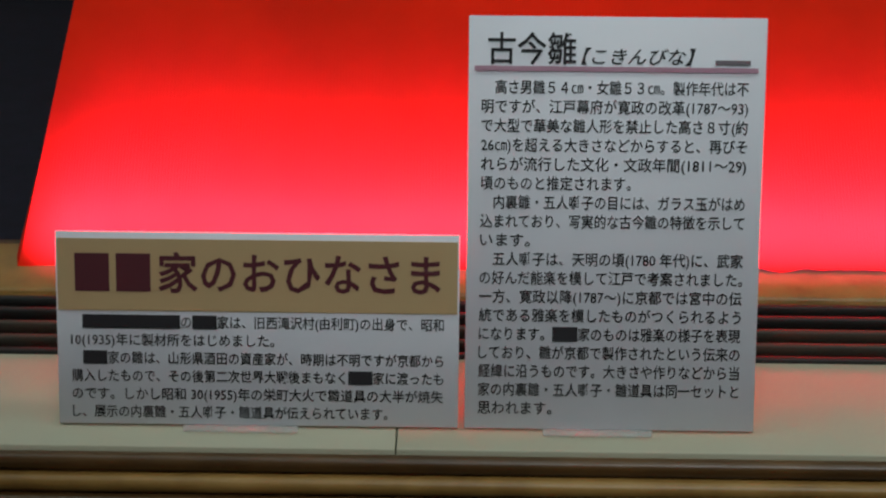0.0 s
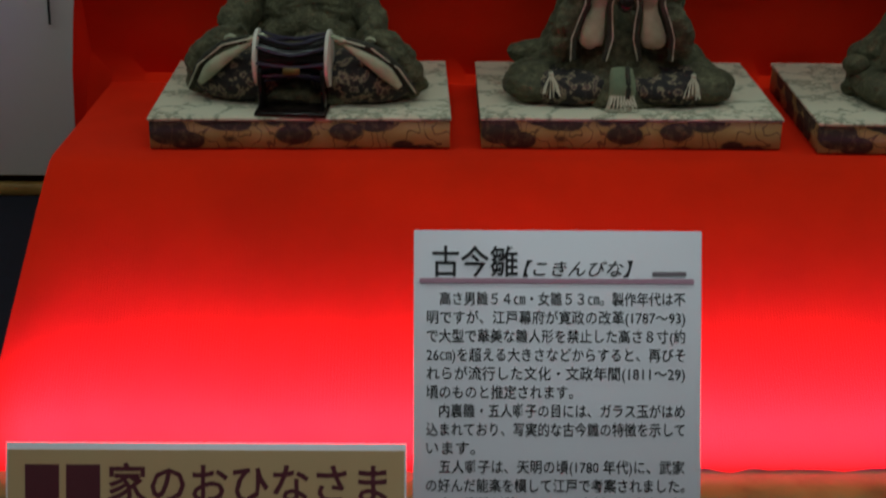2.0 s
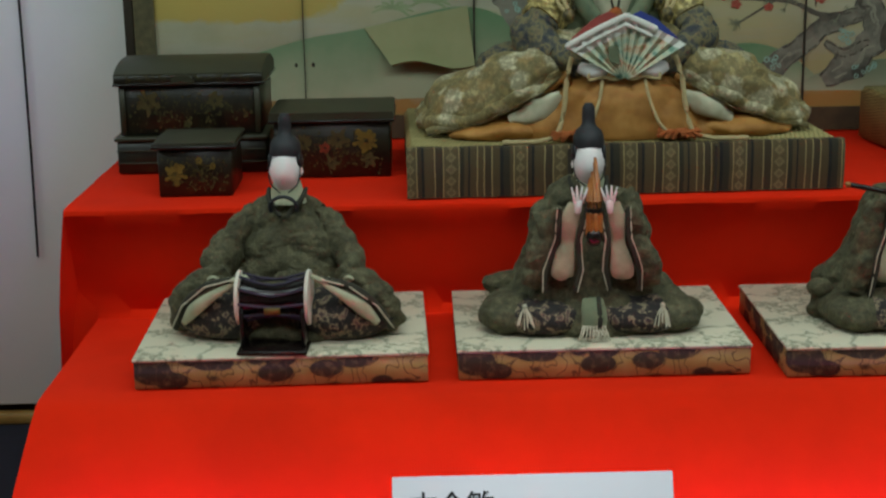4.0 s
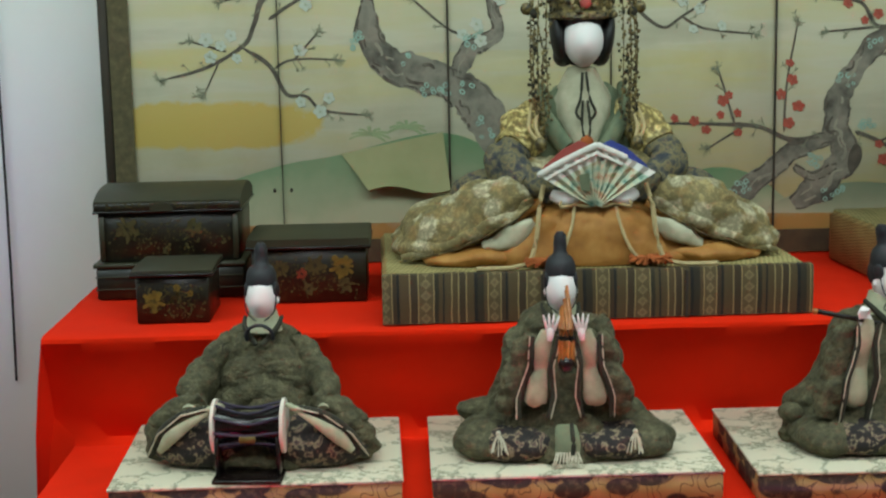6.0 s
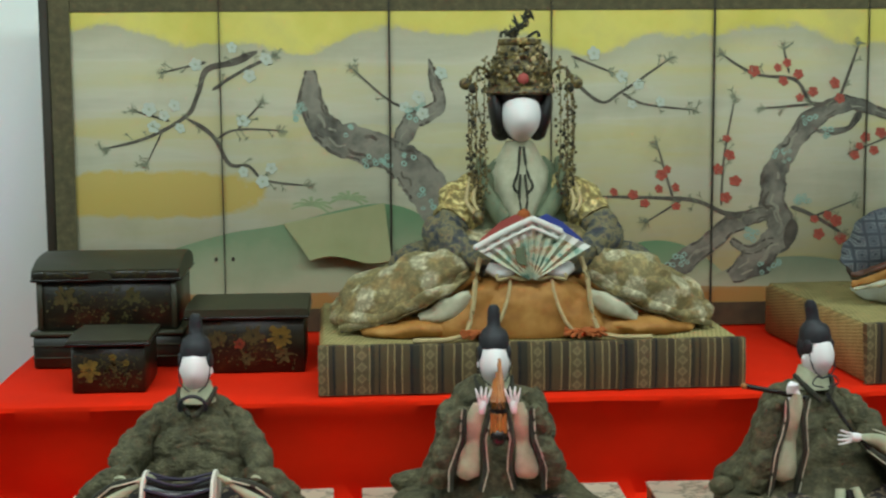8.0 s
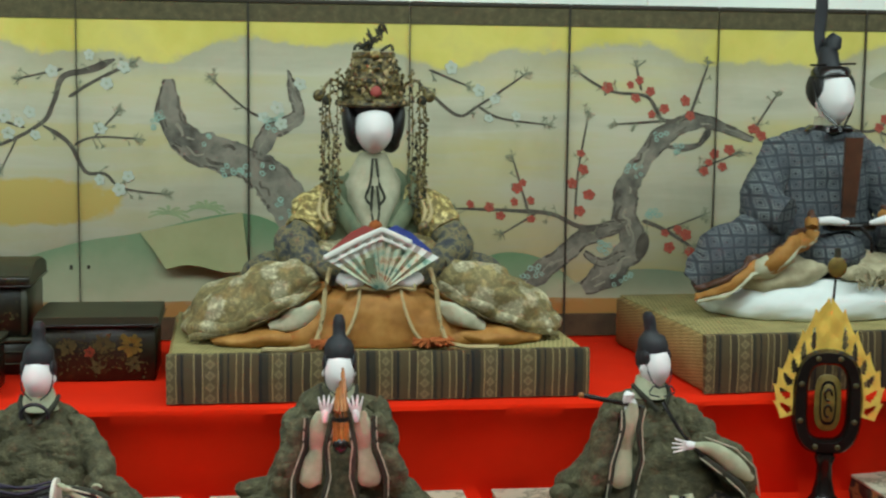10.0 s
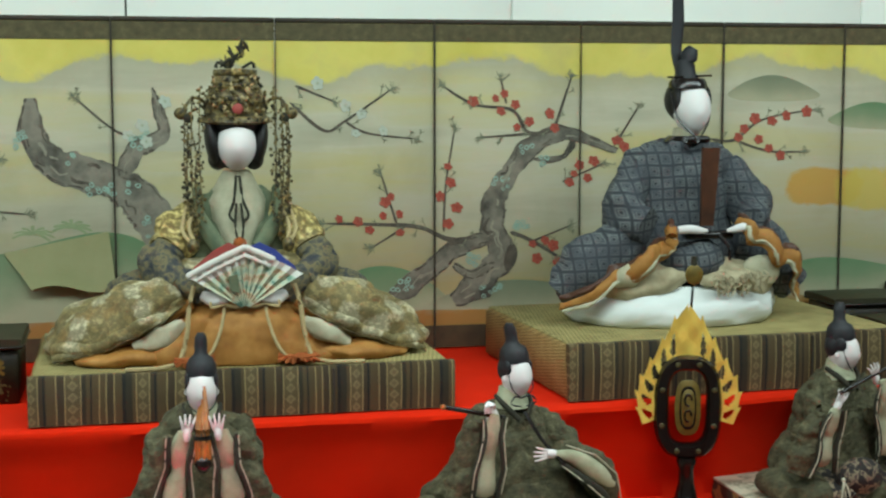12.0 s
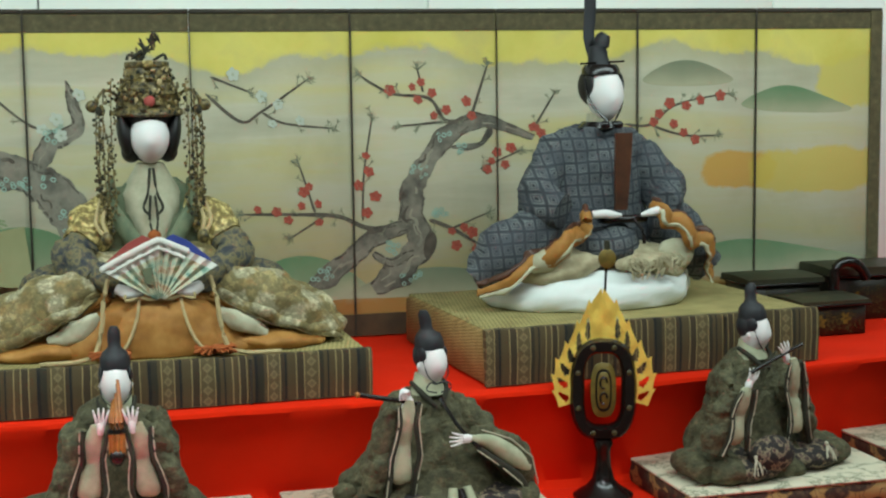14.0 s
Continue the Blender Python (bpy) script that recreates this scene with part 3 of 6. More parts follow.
# ---- stepped stand under the red cloth ----
def cloth_stand():
    profile = [(0.335, 0.012), (0.36, 0.03), (0.50, 0.17), (0.60, 0.268), (0.632, 0.297), (0.645, 0.306), (0.66, 0.310), (0.80, 0.310), (1.02, 0.310),
               (1.055, 0.311), (1.062, 0.325), (1.04, 0.40), (1.012, 0.48), (0.998, 0.500), (1.0, 0.507), (1.012, 0.510), (1.2, 0.510), (1.5, 0.510), (1.745, 0.510)]
    fine = []
    for (ya, za), (yb, zb) in zip(profile, profile[1:]):
        n = max(1, int(math.hypot(yb - ya, zb - za) / 0.03))
        fine += [(ya + (yb - ya) * i / n, za + (zb - za) * i / n) for i in range(n)]
    fine.append(profile[-1])
    cols, x0, x1 = 420, -0.655, 2.75
    s = Shape()
    grid = []
    for i in range(cols + 1):
        u = (i / cols) ** 1.25
        col = []
        for y, z in fine:
            low = max(0.0, (0.31 - z) / 0.31) if y < 0.7 else 0.0
            x = x0 - 0.045 * low + (x1 - x0) * u - (0.03 if y > 0.99 else 0) * (1 - u) * (1 if z > 0.33 else 0)
            back = 0.16 * max(0.0, x - 1.05) if y > 0.5 else 0.06 * max(0.0, x - 1.05)
            dy, dz = 0.0, 0.0
            if y < 0.64:
                fold = noise.noise(Vector((x * 9, y * 1.2, 0))) + 0.6 * noise.noise(Vector((x * 24, y * 2.5, 3))) + 0.28 * (1 - 2 * abs(noise.noise(Vector((x * 21 + y * 6, y * 3, 8)))))
                dy = -(0.0095 + 0.012 * max(0.0, min(1.0, -0.15 - x) * 2)) * fold * min(1, low * 2 + 0.15)
                dz = 0.5 * dy
            elif 1.0 < y < 1.061 or (0.99 < y < 1.02 and z > 0.33):
                dy = -0.009 * noise.noise(Vector((x * 8, z * 3, 9))) * (0.5 if z > 0.48 else 1)
            dz += 0.0012 * noise.noise(Vector((x * 14, y * 14, 5)))
            col.append((x, y + dy + (back if y > 0.62 else 0), z + dz))
        grid.append(col)
    n = len(fine)
    for col in grid:
        s.v += col
    for i in range(cols):
        for j in range(n - 1):
            a = i * n + j
            s.f.append((a, a + 1, a + n + 1, a + n))
            s.k.append(0)
    # the ends hang down to the case floor
    for col in (grid[0], grid[-1]):
        sign = -1 if col is grid[0] else 1
        m = len(s.v)
        for (x, y, z) in col:
            for d in range(9):
                t = d / 8
                bulge = 0.012 * noise.noise(Vector((y * 11, t * 2, 2)))
                s.v.append((x + sign * (0.018 * math.sin(min(1, t * 3) * math.pi / 2) + (0.03 * t + bulge) * t), y, z + (-0.138 - z) * t))
        for j in range(n - 1):
            for d in range(8):
                a = m + j * 9 + d
                s.f.append((a, a + 9, a + 10, a + 1))
                s.k.append(0)
    return part("red_cloth", s, RED)


tagged(cloth_stand(), "bright red cotton cloth draped over a two-step stand", "cloth")

# another red cloth lying on the case floor at the side
s = Shape()
rows = []
for i in range(15):
    a = i / 14
    rows.append([(-1.75 + 0.62 * b / 12 + 0.05 * math.sin(a * 5), 1.40 + 0.32 * a, -0.139 + (0.035 + 0.045 * abs(noise.noise(Vector((a * 4, b * 0.7, 0))))) * (1 - abs(2 * a - 1) ** 3) * (1 - (b / 12) ** 6) + 0.002)
                 for b in range(13)])
for r in rows:
    s.v += r
for i in range(14):
    for j in range(12):
        s.f.append((i * 13 + j, i * 13 + j + 1, i * 13 + j + 14, i * 13 + j + 13))
        s.k.append(0)
part("folded_cloth", s, RED)
tagged(bpy.data.objects["folded_cloth"], "rumpled red cloth lying on the dark floor", "cloth")


# ---- folding screen ----
SY = 1.62
EDGES = (-0.672, -0.338, 0.0, 0.327, 0.659, 0.978, 1.301, 1.586, 1.902)
screen = thing("folding_screen", pose(0, 0, 0), "painted eight-panel folding screen with plum trees and dark brocade border", "screen")
for n, (x0, x1) in enumerate(zip(EDGES, EDGES[1:])):
    wide = 0.0007 if n in (1, 3, 5) else 0.0014
    panel = part("panel", Shape().box(x0 + wide, x1 - wide, SY, SY + 0.018, 0.512, 1.203, 0, 0.001), PAPER, screen)
    part("top_border", Shape().box(x0 + wide, x1 - wide, SY - 0.002, SY - 0.0003, 1.160, 1.196), BORDER, panel)
    part("top_rail", Shape().box(x0 + wide, x1 - wide, SY - 0.004, SY - 0.0003, 1.1965, 1.206, 0, 0.001), FOLD, panel)
    part("foot_band", Shape().box(x0 + wide, x1 - wide, SY - 0.002, SY - 0.0003, 0.513, 0.560), FOOT_MAT, panel)
    if n:
        part("hinge_gap", Shape().box(x0 - wide * 1.4, x0 + wide * 1.4, SY - 0.0045, SY - 0.0025, 0.513, 1.204), FOLD, panel)
part("side_border", Shape().box(-0.671, -0.630, SY - 0.0048, SY - 0.0026, 0.513, 1.2), BORDER, screen)
part("side_rail", Shape().box(-0.690, -0.6725, SY - 0.006, SY + 0.020, 0.512, 1.208, 0, 0.002), FOLD, screen)
part("side_border", Shape().box(1.872, 1.901, SY - 0.0048, SY - 0.0026, 0.513, 1.2), BORDER, screen)


def patch(name, pts, mat, depth):
    """A painted area with a softly rounded outline."""
    pts = [Vector(p) for p in pts]
    for _ in range(3):
        pts = [q for a, b in zip(pts, pts[1:] + pts[:1]) for q in (a.lerp(b, 0.25), a.lerp(b, 0.75))]
    s = Shape()
    s.face([(p.x, SY - 0.3 * depth, p.y) for p in pts])
    return part(name, s, mat, screen, smooth=False)


patch("painted_hill", [(-0.63, 0.62), (-0.36, 0.715), (-0.22, 0.731), (-0.10, 0.764), (-0.01, 0.778), (0.07, 0.75), (0.16, 0.66), (0.16, 0.592), (-0.63, 0.592)], HILL, 0.0010)
patch("painted_hill", [(0.43, 0.617), (0.48, 0.682), (0.553, 0.695), (0.63, 0.672), (0.72, 0.592), (0.42, 0.592)], HILL, 0.0010)
patch("painted_hill", [(0.63, 0.60), (0.72, 0.642), (0.85, 0.660), (1.0, 0.63), (1.2, 0.60), (1.2, 0.592), (0.63, 0.592)], HILL_GREY, 0.0011)
patch("painted_hill", [(1.29, 1.035), (1.35, 1.08), (1.418, 1.097), (1.486, 1.078), (1.56, 1.035)], HILL_GREY, 0.0010)
patch("painted_hill", [(1.52, 0.978), (1.60, 1.024), (1.674, 1.038), (1.76, 1.008), (1.87, 0.965)], HILL, 0.0011)
patch("painted_hill", [(1.40, 0.647), (1.482, 0.681), (1.58, 0.690), (1.737, 0.660), (1.872, 0.635), (1.872, 0.60), (1.40, 0.60)], HILL, 0.0010)

# two low fan palms behind the crest of the hill
for cx, cz, size in ((-0.160, 0.772, 0.042), (-0.085, 0.784, 0.040)):
    ferns = Shape()
    for i in range(9):
        a = radians(-38 + 32 * i) if i < 8 else radians(96)
        tip = (cx + size * math.cos(a), cz + 0.42 * size * math.sin(a) - 0.006 * abs(math.cos(a)))
        ferns.ribbon(((cx, cz), ((cx + tip[0]) / 2, (cz + tip[1]) / 2 + 0.004), tip), 0.006, 0.004, SY - 0.0006 - 0.00003 * i, 0, 0.5)
    part("painted_palm", ferns, SPRIG_GREEN, screen, smooth=False)

# pins of the lowest hinge beside one fold
for x in (-0.355, -0.321):
    part("hinge_pin", Shape().ell((x, SY - 0.0014, 0.664), (0.0032, 0.0012, 0.0045), 0, 10, 6), FOLD, screen, "small dark hinge pin")

# paper that has come loose and curls off the panel
s = Shape()
for i in range(13):
    a = i / 12
    top = Vector((-0.219 + 0.206 * a, 0.735 + 0.040 * a))
    low = Vector((-0.165 + 0.165 * a, 0.663 + 0.008 * math.sin(a * 6)))
    s.v += [(top.x, SY - 0.0016, top.y), (top.lerp(low, 0.6).x, SY - 0.010, top.lerp(low, 0.6).y), (low.x, SY - 0.030, low.y), (low.x + 0.004, SY - 0.024, low.y - 0.003)]
    if i:
        for j in range(3):
            q = (i - 1) * 4 + j
            s.f.append((q, q + 1, q + 5, q + 4))
            s.k.append(0)
patch("trunk_hollow", [(0.818, 0.668), (0.838, 0.690), (0.842, 0.720), (0.828, 0.738), (0.812, 0.715), (0.810, 0.685)], INK, 0.0045)
part("loose_paper", s, LEAF, screen, "torn paper curling away from the panel")

BRANCHES = (
    ("trunk", ((-0.159, 1.043), (-0.154, 0.97), (-0.114, 0.913), (-0.046, 0.887), (0.023, 0.86), (0.072, 0.808), (0.092, 0.727)), 0.046, 0.098),
    ("trunk", ((0.017, 0.883), (0.046, 0.94), (0.098, 0.968), (0.092, 1.013), (0.079, 1.064)), 0.042, 0.013),
    ("twig", ((-0.576, 0.889), (-0.486, 0.911), (-0.406, 0.955), (-0.382, 1.0), (-0.364, 1.045), (-0.308, 1.061), (-0.263, 1.081)), 0.005, 0.015),
    ("twig", ((-0.406, 0.949), (-0.356, 0.915), (-0.324, 0.858), (-0.285, 0.852), (-0.251, 0.823), (-0.161, 0.811)), 0.010, 0.004),
    ("twig", ((-0.345, 0.909), (-0.306, 0.926), (-0.215, 0.923)), 0.006, 0.003),
    ("twig", ((-0.306, 0.926), (-0.254, 0.982)), 0.005, 0.003),
    ("twig", ((-0.354, 1.005), (-0.303, 1.038), (-0.223, 1.077)), 0.008, 0.006),
    ("twig", ((-0.454, 1.04), (-0.364, 1.061)), 0.003, 0.006),
    ("twig", ((-0.517, 0.967), (-0.44, 0.944)), 0.003, 0.006),
    ("twig", ((-0.49, 0.855), (-0.455, 0.925)), 0.002, 0.004),
    ("twig", ((-0.077, 1.048), (0.001, 0.98), (0.058, 0.962)), 0.004, 0.006),
    ("twig", ((0.356, 1.034), (0.425, 0.976), (0.471, 0.996), (0.575, 1.066)), 0.008, 0.004),
    ("twig", ((0.471, 0.993), (0.518, 0.97), (0.623, 0.957)), 0.006, 0.003),
    ("twig", ((0.367, 1.068), (0.454, 1.033)), 0.006, 0.003),
    ("twig", ((0.415, 0.783), (0.532, 0.779), (0.625, 0.772), (0.697, 0.742), (0.767, 0.747)), 0.004, 0.014),
    ("twig", ((0.578, 0.779), (0.542, 0.895)), 0.006, 0.003),
    ("twig", ((0.52, 0.727), (0.596, 0.773)), 0.003, 0.006),
    ("twig", ((0.679, 0.76), (0.683, 0.859), (0.704, 0.985)), 0.006, 0.003),
    ("trunk", ((0.560, 0.622), (0.640, 0.672), (0.705, 0.722), (0.760, 0.742), (0.800, 0.755)), 0.050, 0.024),
    ("trunk", ((0.700, 0.612), (0.755, 0.648), (0.806, 0.704), (0.786, 0.773), (0.790, 0.831), (0.828, 0.891), (0.870, 0.938), (0.945, 0.968), (1.060, 0.928)), 0.070, 0.034),
    ("trunk", ((0.700, 0.690), (0.740, 0.668), (0.790, 0.690)), 0.014, 0.020),
    ("trunk", ((0.876, 0.911), (0.94, 0.918), (0.965, 0.954)), 0.010, 0.014),
    ("twig", ((0.67, 1.073), (0.742, 1.03), (0.828, 1.017), (0.865, 0.968), (0.934, 0.979)), 0.004, 0.010),
    ("twig", ((0.921, 0.979), (0.96, 1.094)), 0.008, 0.003),
    ("twig", ((0.753, 0.959), (0.877, 0.968)), 0.003, 0.006),
    ("twig", ((0.80, 1.09), (0.815, 1.03)), 0.003, 0.005),
    ("twig", ((0.824, 0.757), (0.874, 0.737), (0.937, 0.698)), 0.010, 0.006),
    ("twig", ((0.874, 0.737), (0.963, 0.771)), 0.005, 0.003),
    ("twig", ((1.271, 0.954), (1.331, 0.951), (1.398, 0.996), (1.534, 1.019)), 0.007, 0.003),
    ("twig", ((1.331, 0.951), (1.412, 0.926), (1.501, 0.924)), 0.006, 0.003),
    ("twig", ((1.055, 0.94), (1.113, 1.031)), 0.006, 0.003),
    ("twig", ((0.939, 0.864), (1.035, 0.904)), 0.005, 0.003),
)


def painted_trunk(pts, w0, w1, y, seed):
    """A knotty trunk in grey wash: uneven rims, broken ink along them, dark and pale strokes within."""
    rnd = random.Random(seed)
    line, last = [], len(pts) - 1
    for i in range(last):
        a, b, c, d = (Vector(pts[max(0, min(last, i + q))]) for q in (-1, 0, 1, 2))
        for j in range(12):
            u = j / 12
            line.append(a * (-0.5 * u + u * u - 0.5 * u ** 3) + b * (1 - 2.5 * u * u + 1.5 * u ** 3) + c * (0.5 * u + 2 * u * u - 1.5 * u ** 3) + d * (-0.5 * u * u + 0.5 * u ** 3))
    line.append(Vector(pts[-1]))
    s, end, rims = Shape(), len(line) - 1, ([], [])
    for i, p in enumerate(line):
        d = (line[min(i + 1, end)] - line[max(i - 1, 0)]).normalized()
        side, w = Vector((-d.y, d.x)), (w0 + (w1 - w0) * i / end) / 2 * min(1.0, 0.35 + 5 * i / end, 0.30 + 4 * (end - i) / end)
        for e, rim in zip((1, -1), rims):
            knot = 0.9 * noise.noise(Vector((p.x * 26, p.y * 26, 3 * e + seed))) + 0.5 * noise.noise(Vector((p.x * 75, p.y * 75, 5 * e)))
            rim.append(p + side * e * w * (1 + 0.42 * knot))
    for i in range(end):
        s.face([(q.x, y, q.y) for q in (rims[0][i], rims[1][i], rims[1][i + 1], rims[0][i + 1])])
    depth = y - 0.0004
    for a, b in (rims, rims[::-1]):
        i = 0
        while i < end - 2:
            run = rnd.randrange(3, 9)
            stretch = [q.lerp(c, 0.06) for q, c in zip(a[i:i + run], b[i:i + run])]
            if len(stretch) > 2 and rnd.random() < 0.8:
                s.ribbon([tuple(q) for q in stretch[::2]] + [tuple(stretch[-1])], rnd.uniform(0.0025, 0.006), rnd.uniform(0.0015, 0.004), depth, 1, 0.9)
                depth -= 0.00002
            i += run
    for _ in range(max(3, end // 5)):
        i, u, run = rnd.randrange(0, max(1, end - 6)), rnd.uniform(0.12, 0.88), rnd.randrange(4, 10)
        mid = [tuple(rims[0][j].lerp(rims[1][j], u + 0.06 * math.sin(j))) for j in range(i, min(end, i + run))]
        if len(mid) > 2:
            wide = (rims[0][i] - rims[1][i]).length
            dark = abs(u - 0.5) > 0.2
            s.ribbon(mid[::2] + [mid[-1]], wide * rnd.uniform(0.06, 0.16), wide * 0.05, depth, 1 if dark else 2, 1.2)
            depth -= 0.00002
    return s


tips = Shape()
for n, (kind, pts, w0, w1) in enumerate(BRANCHES):
    trunk = kind == "trunk"
    if trunk:
        part("painted_trunk", painted_trunk(pts, w0, w1, SY - 0.0007 - 0.00002 * n, n), [BARK, INK, BARK_PALE], screen, smooth=False)
    else:
        part("painted_twig", Shape().ribbon(pts, w0, w1, SY - 0.0007 - 0.00002 * n, 0, 0.3), INK, screen, smooth=False)
    if not trunk:
        # brushed sprigs of needles at the ends
        rnd = random.Random(n)
        end = Vector(pts[0] if w0 < w1 else pts[-1])
        inner = Vector(pts[1] if w0 < w1 else pts[-2])
        out = (end - inner).normalized()
        for _ in range(16):
            a = math.atan2(out.y, out.x) + rnd.uniform(-1.5, 1.5)
            c = end - out * rnd.uniform(0, 0.016)
            e = c + Vector((math.cos(a), math.sin(a))) * rnd.uniform(0.007, 0.017)
            tips.ribbon(((c.x, c.y), (e.x, e.y)), 0.0016, 0.0008, SY - 0.0016 - rnd.uniform(0, 0.0006))
        # side sprigs with a few fine needles, and small buds
        for a, b in zip(pts, pts[1:]):
            for _ in range(int((Vector(b) - Vector(a)).length / 0.034)):
                c = Vector(a).lerp(Vector(b), rnd.random())
                q = math.atan2(out.y, out.x) + rnd.choice((-1, 1)) * rnd.uniform(0.5, 1.2)
                e = c + Vector((math.cos(q), math.sin(q))) * rnd.uniform(0.010, 0.020)
                tips.ribbon(((c.x, c.y), (e.x, e.y)), 0.0020, 0.0012, SY - 0.0016 - rnd.uniform(0, 0.0006))
                for _ in range(5):
                    w = q + rnd.uniform(-1.1, 1.1)
                    f = e + Vector((math.cos(w), math.sin(w))) * rnd.uniform(0.004, 0.010)
                    tips.ribbon(((e.x, e.y), (f.x, f.y)), 0.0015, 0.0008, SY - 0.0016 - rnd.uniform(0, 0.0006))
tagged(part("painted_sprig_work", tips, SPRIG, screen, smooth=False), kind="stuff")


def blossom_mesh(name, size, mat, heart):
    s = Shape()
    for i in range(5):
        a = 2 * math.pi * i / 5 + 0.3
        s.face([(size * (0.60 * math.cos(a) + 0.44 * math.cos(b)), 0.00003 * i, size * (0.60 * math.sin(a) + 0.44 * math.sin(b))) for b in (2 * math.pi * j / 8 for j in range(8))])
    s.face([(size * 0.22 * math.cos(b), -0.0003, size * 0.22 * math.sin(b)) for b in (2 * math.pi * j / 8 for j in range(8))], 1)
    return s.mesh(name, [mat, heart], False)


def scatter_blossoms(name, me, spots, depth, seed):
    rnd = random.Random(seed)
    for x, z in spots:
        ob = new(name, me)
        ob.parent = screen
        k = rnd.uniform(0.75, 1.15)
        ob.matrix_basis = pose(x, SY - depth - rnd.uniform(0, 0.0004), z, 0, rnd.uniform(0, 72), 0) @ Matrix.Diagonal((k, 1, k * rnd.uniform(0.75, 1), 1))


RED_FLOWER = blossom_mesh("red_blossom", 0.0120, RED_PETAL, RED_HEART)
PALE_FLOWER = blossom_mesh("white_blossom", 0.0135, WHITE_PETAL, PETAL_HEART)
s = Shape()
for j in range(10):
    a, b = 2 * math.pi * j / 10, 2 * math.pi * (j + 1) / 10
    s.face([(r * math.cos(c), 0, r * math.sin(c)) for r, c in ((0.0030, a), (0.0058, a), (0.0058, b), (0.0030, b))])
LICHEN_RING = s.mesh("lichen", [LICHEN], False)
scatter_blossoms("red_blossom", RED_FLOWER, ((0.456, 0.792), (0.496, 0.786), (0.549, 0.797), (0.554, 0.826), (0.584, 0.80), (0.566, 0.837), (0.585, 0.761), (0.52, 0.768),
                 (0.688, 0.899), (0.694, 0.865), (0.707, 0.812), (0.671, 0.836), (0.688, 0.778), (0.742, 1.036), (0.791, 1.042), (0.81, 1.052), (0.834, 1.029), (0.803, 1.015),
                 (0.838, 0.981), (0.865, 0.993), (0.91, 1.01), (0.921, 0.979)), 0.0018, 1)
scatter_blossoms("red_blossom", RED_FLOWER, ((1.061, 0.952), (1.078, 0.938), (0.955, 0.863), (0.977, 0.899), (1.009, 0.908), (0.965, 0.881), (0.995, 0.872), (0.874, 0.731), (0.902, 0.738), (0.92, 0.727),
                 (0.884, 0.70), (0.931, 0.690), (1.340, 0.957), (1.353, 0.975), (1.378, 0.998), (1.418, 0.992), (1.452, 1.004), (1.50, 1.013), (1.388, 0.952), (1.412, 0.932), (1.44, 0.916)), 0.0018, 2)
scatter_blossoms("white_blossom", PALE_FLOWER, ((-0.451, 0.955), (-0.472, 0.933), (-0.313, 1.089), (-0.246, 1.066), (-0.28, 1.033), (-0.386, 1.056), (-0.296, 0.841), (-0.258, 0.821), (-0.24, 0.848),
                 (-0.294, 0.943), (0.058, 0.988), (0.03, 0.968), (0.066, 0.955), (0.104, 1.036), (0.413, 1.073), (0.471, 1.027), (0.505, 1.01), (0.492, 0.97), (0.55, 0.975), (-0.43, 0.975), (-0.48, 0.968), (-0.42, 0.93)), 0.0018, 3)
rnd = random.Random(5)
scatter_blossoms("lichen", LICHEN_RING, [(x + rnd.uniform(-0.013, 0.013), z + rnd.uniform(-0.013, 0.013)) for x, z in 4 *
                 ((-0.178, 0.97), (-0.178, 0.955), (-0.085, 0.918), (-0.04, 0.862), (-0.025, 0.856), (-0.01, 0.862), (0.04, 0.955), (0.06, 0.965), (0.04, 0.862), (0.07, 0.79), (0.078, 0.775),
                  (0.80, 0.86), (0.815, 0.865), (0.86, 0.93), (0.90, 0.908), (0.84, 0.77), (0.85, 0.76), (0.735, 0.69), (0.745, 0.70), (0.58, 0.645), (0.60, 0.65), (0.77, 0.63), (0.79, 0.64))], 0.0018, 4)


# ---- tatami platforms ----
def tatami(w, d, h):
    """A thick mat: rush body, striped cloth along the front, a cloth strip folded over the front edge."""
    ob = thing("tatami_mat", pose(0, 0, 0), "thick rush tatami mat faced with striped brown brocade", "mat", "tatami mats")
    s = Shape().box(0.002, w - 0.002, 0.003, d, 0, h, 0, 0.006)
    part("rush_body", s, [STRAW_SIDE], ob)
    part("rush_top", Shape().box(0.008, w - 0.008, 0.02, d - 0.006, h - 0.002, h + 0.003, 0, 0.0015), STRAW, ob)
    s = Shape()
    n = 150
    rings = []
    for i in range(n + 1):
        x = w * i / n
        z = h + 0.0045 + 0.0012 * noise.noise(Vector((x * 20, w, 0)))
        b = 0.0015 * noise.noise(Vector((x * 13, 2, w))) + 0.0016 * noise.noise(Vector((x * 75, 4, w)))
        rings.append([(x, -0.001 + b, 0.001), (x, -0.004 + b, h * 0.5), (x, -0.002 + b, h - 0.003), (x, 0.002, z), (x, 0.016, z), (x, 0.016, z - 0.005), (x, 0.006, 0.001)])
    part("striped_facing", s.loft(rings), STRIPES, ob)
    part("seam_tape", Shape().box(w * 0.365, w * 0.372, -0.0065, 0.0, 0.001, h), FOLD, ob)
    part("seam_tape", Shape().box(w * 0.70, w * 0.706, -0.0065, 0.0, 0.001, h), FOLD, ob)
    return ob


tatami(0.712, 0.47, 0.078).matrix_world = pose(-0.134, 1.022, 0.5115, 0, 0, 1.2)
tatami(0.676, 0.50, 0.098).matrix_world = pose(0.782, 1.034, 0.5115, 0, 0, 4)


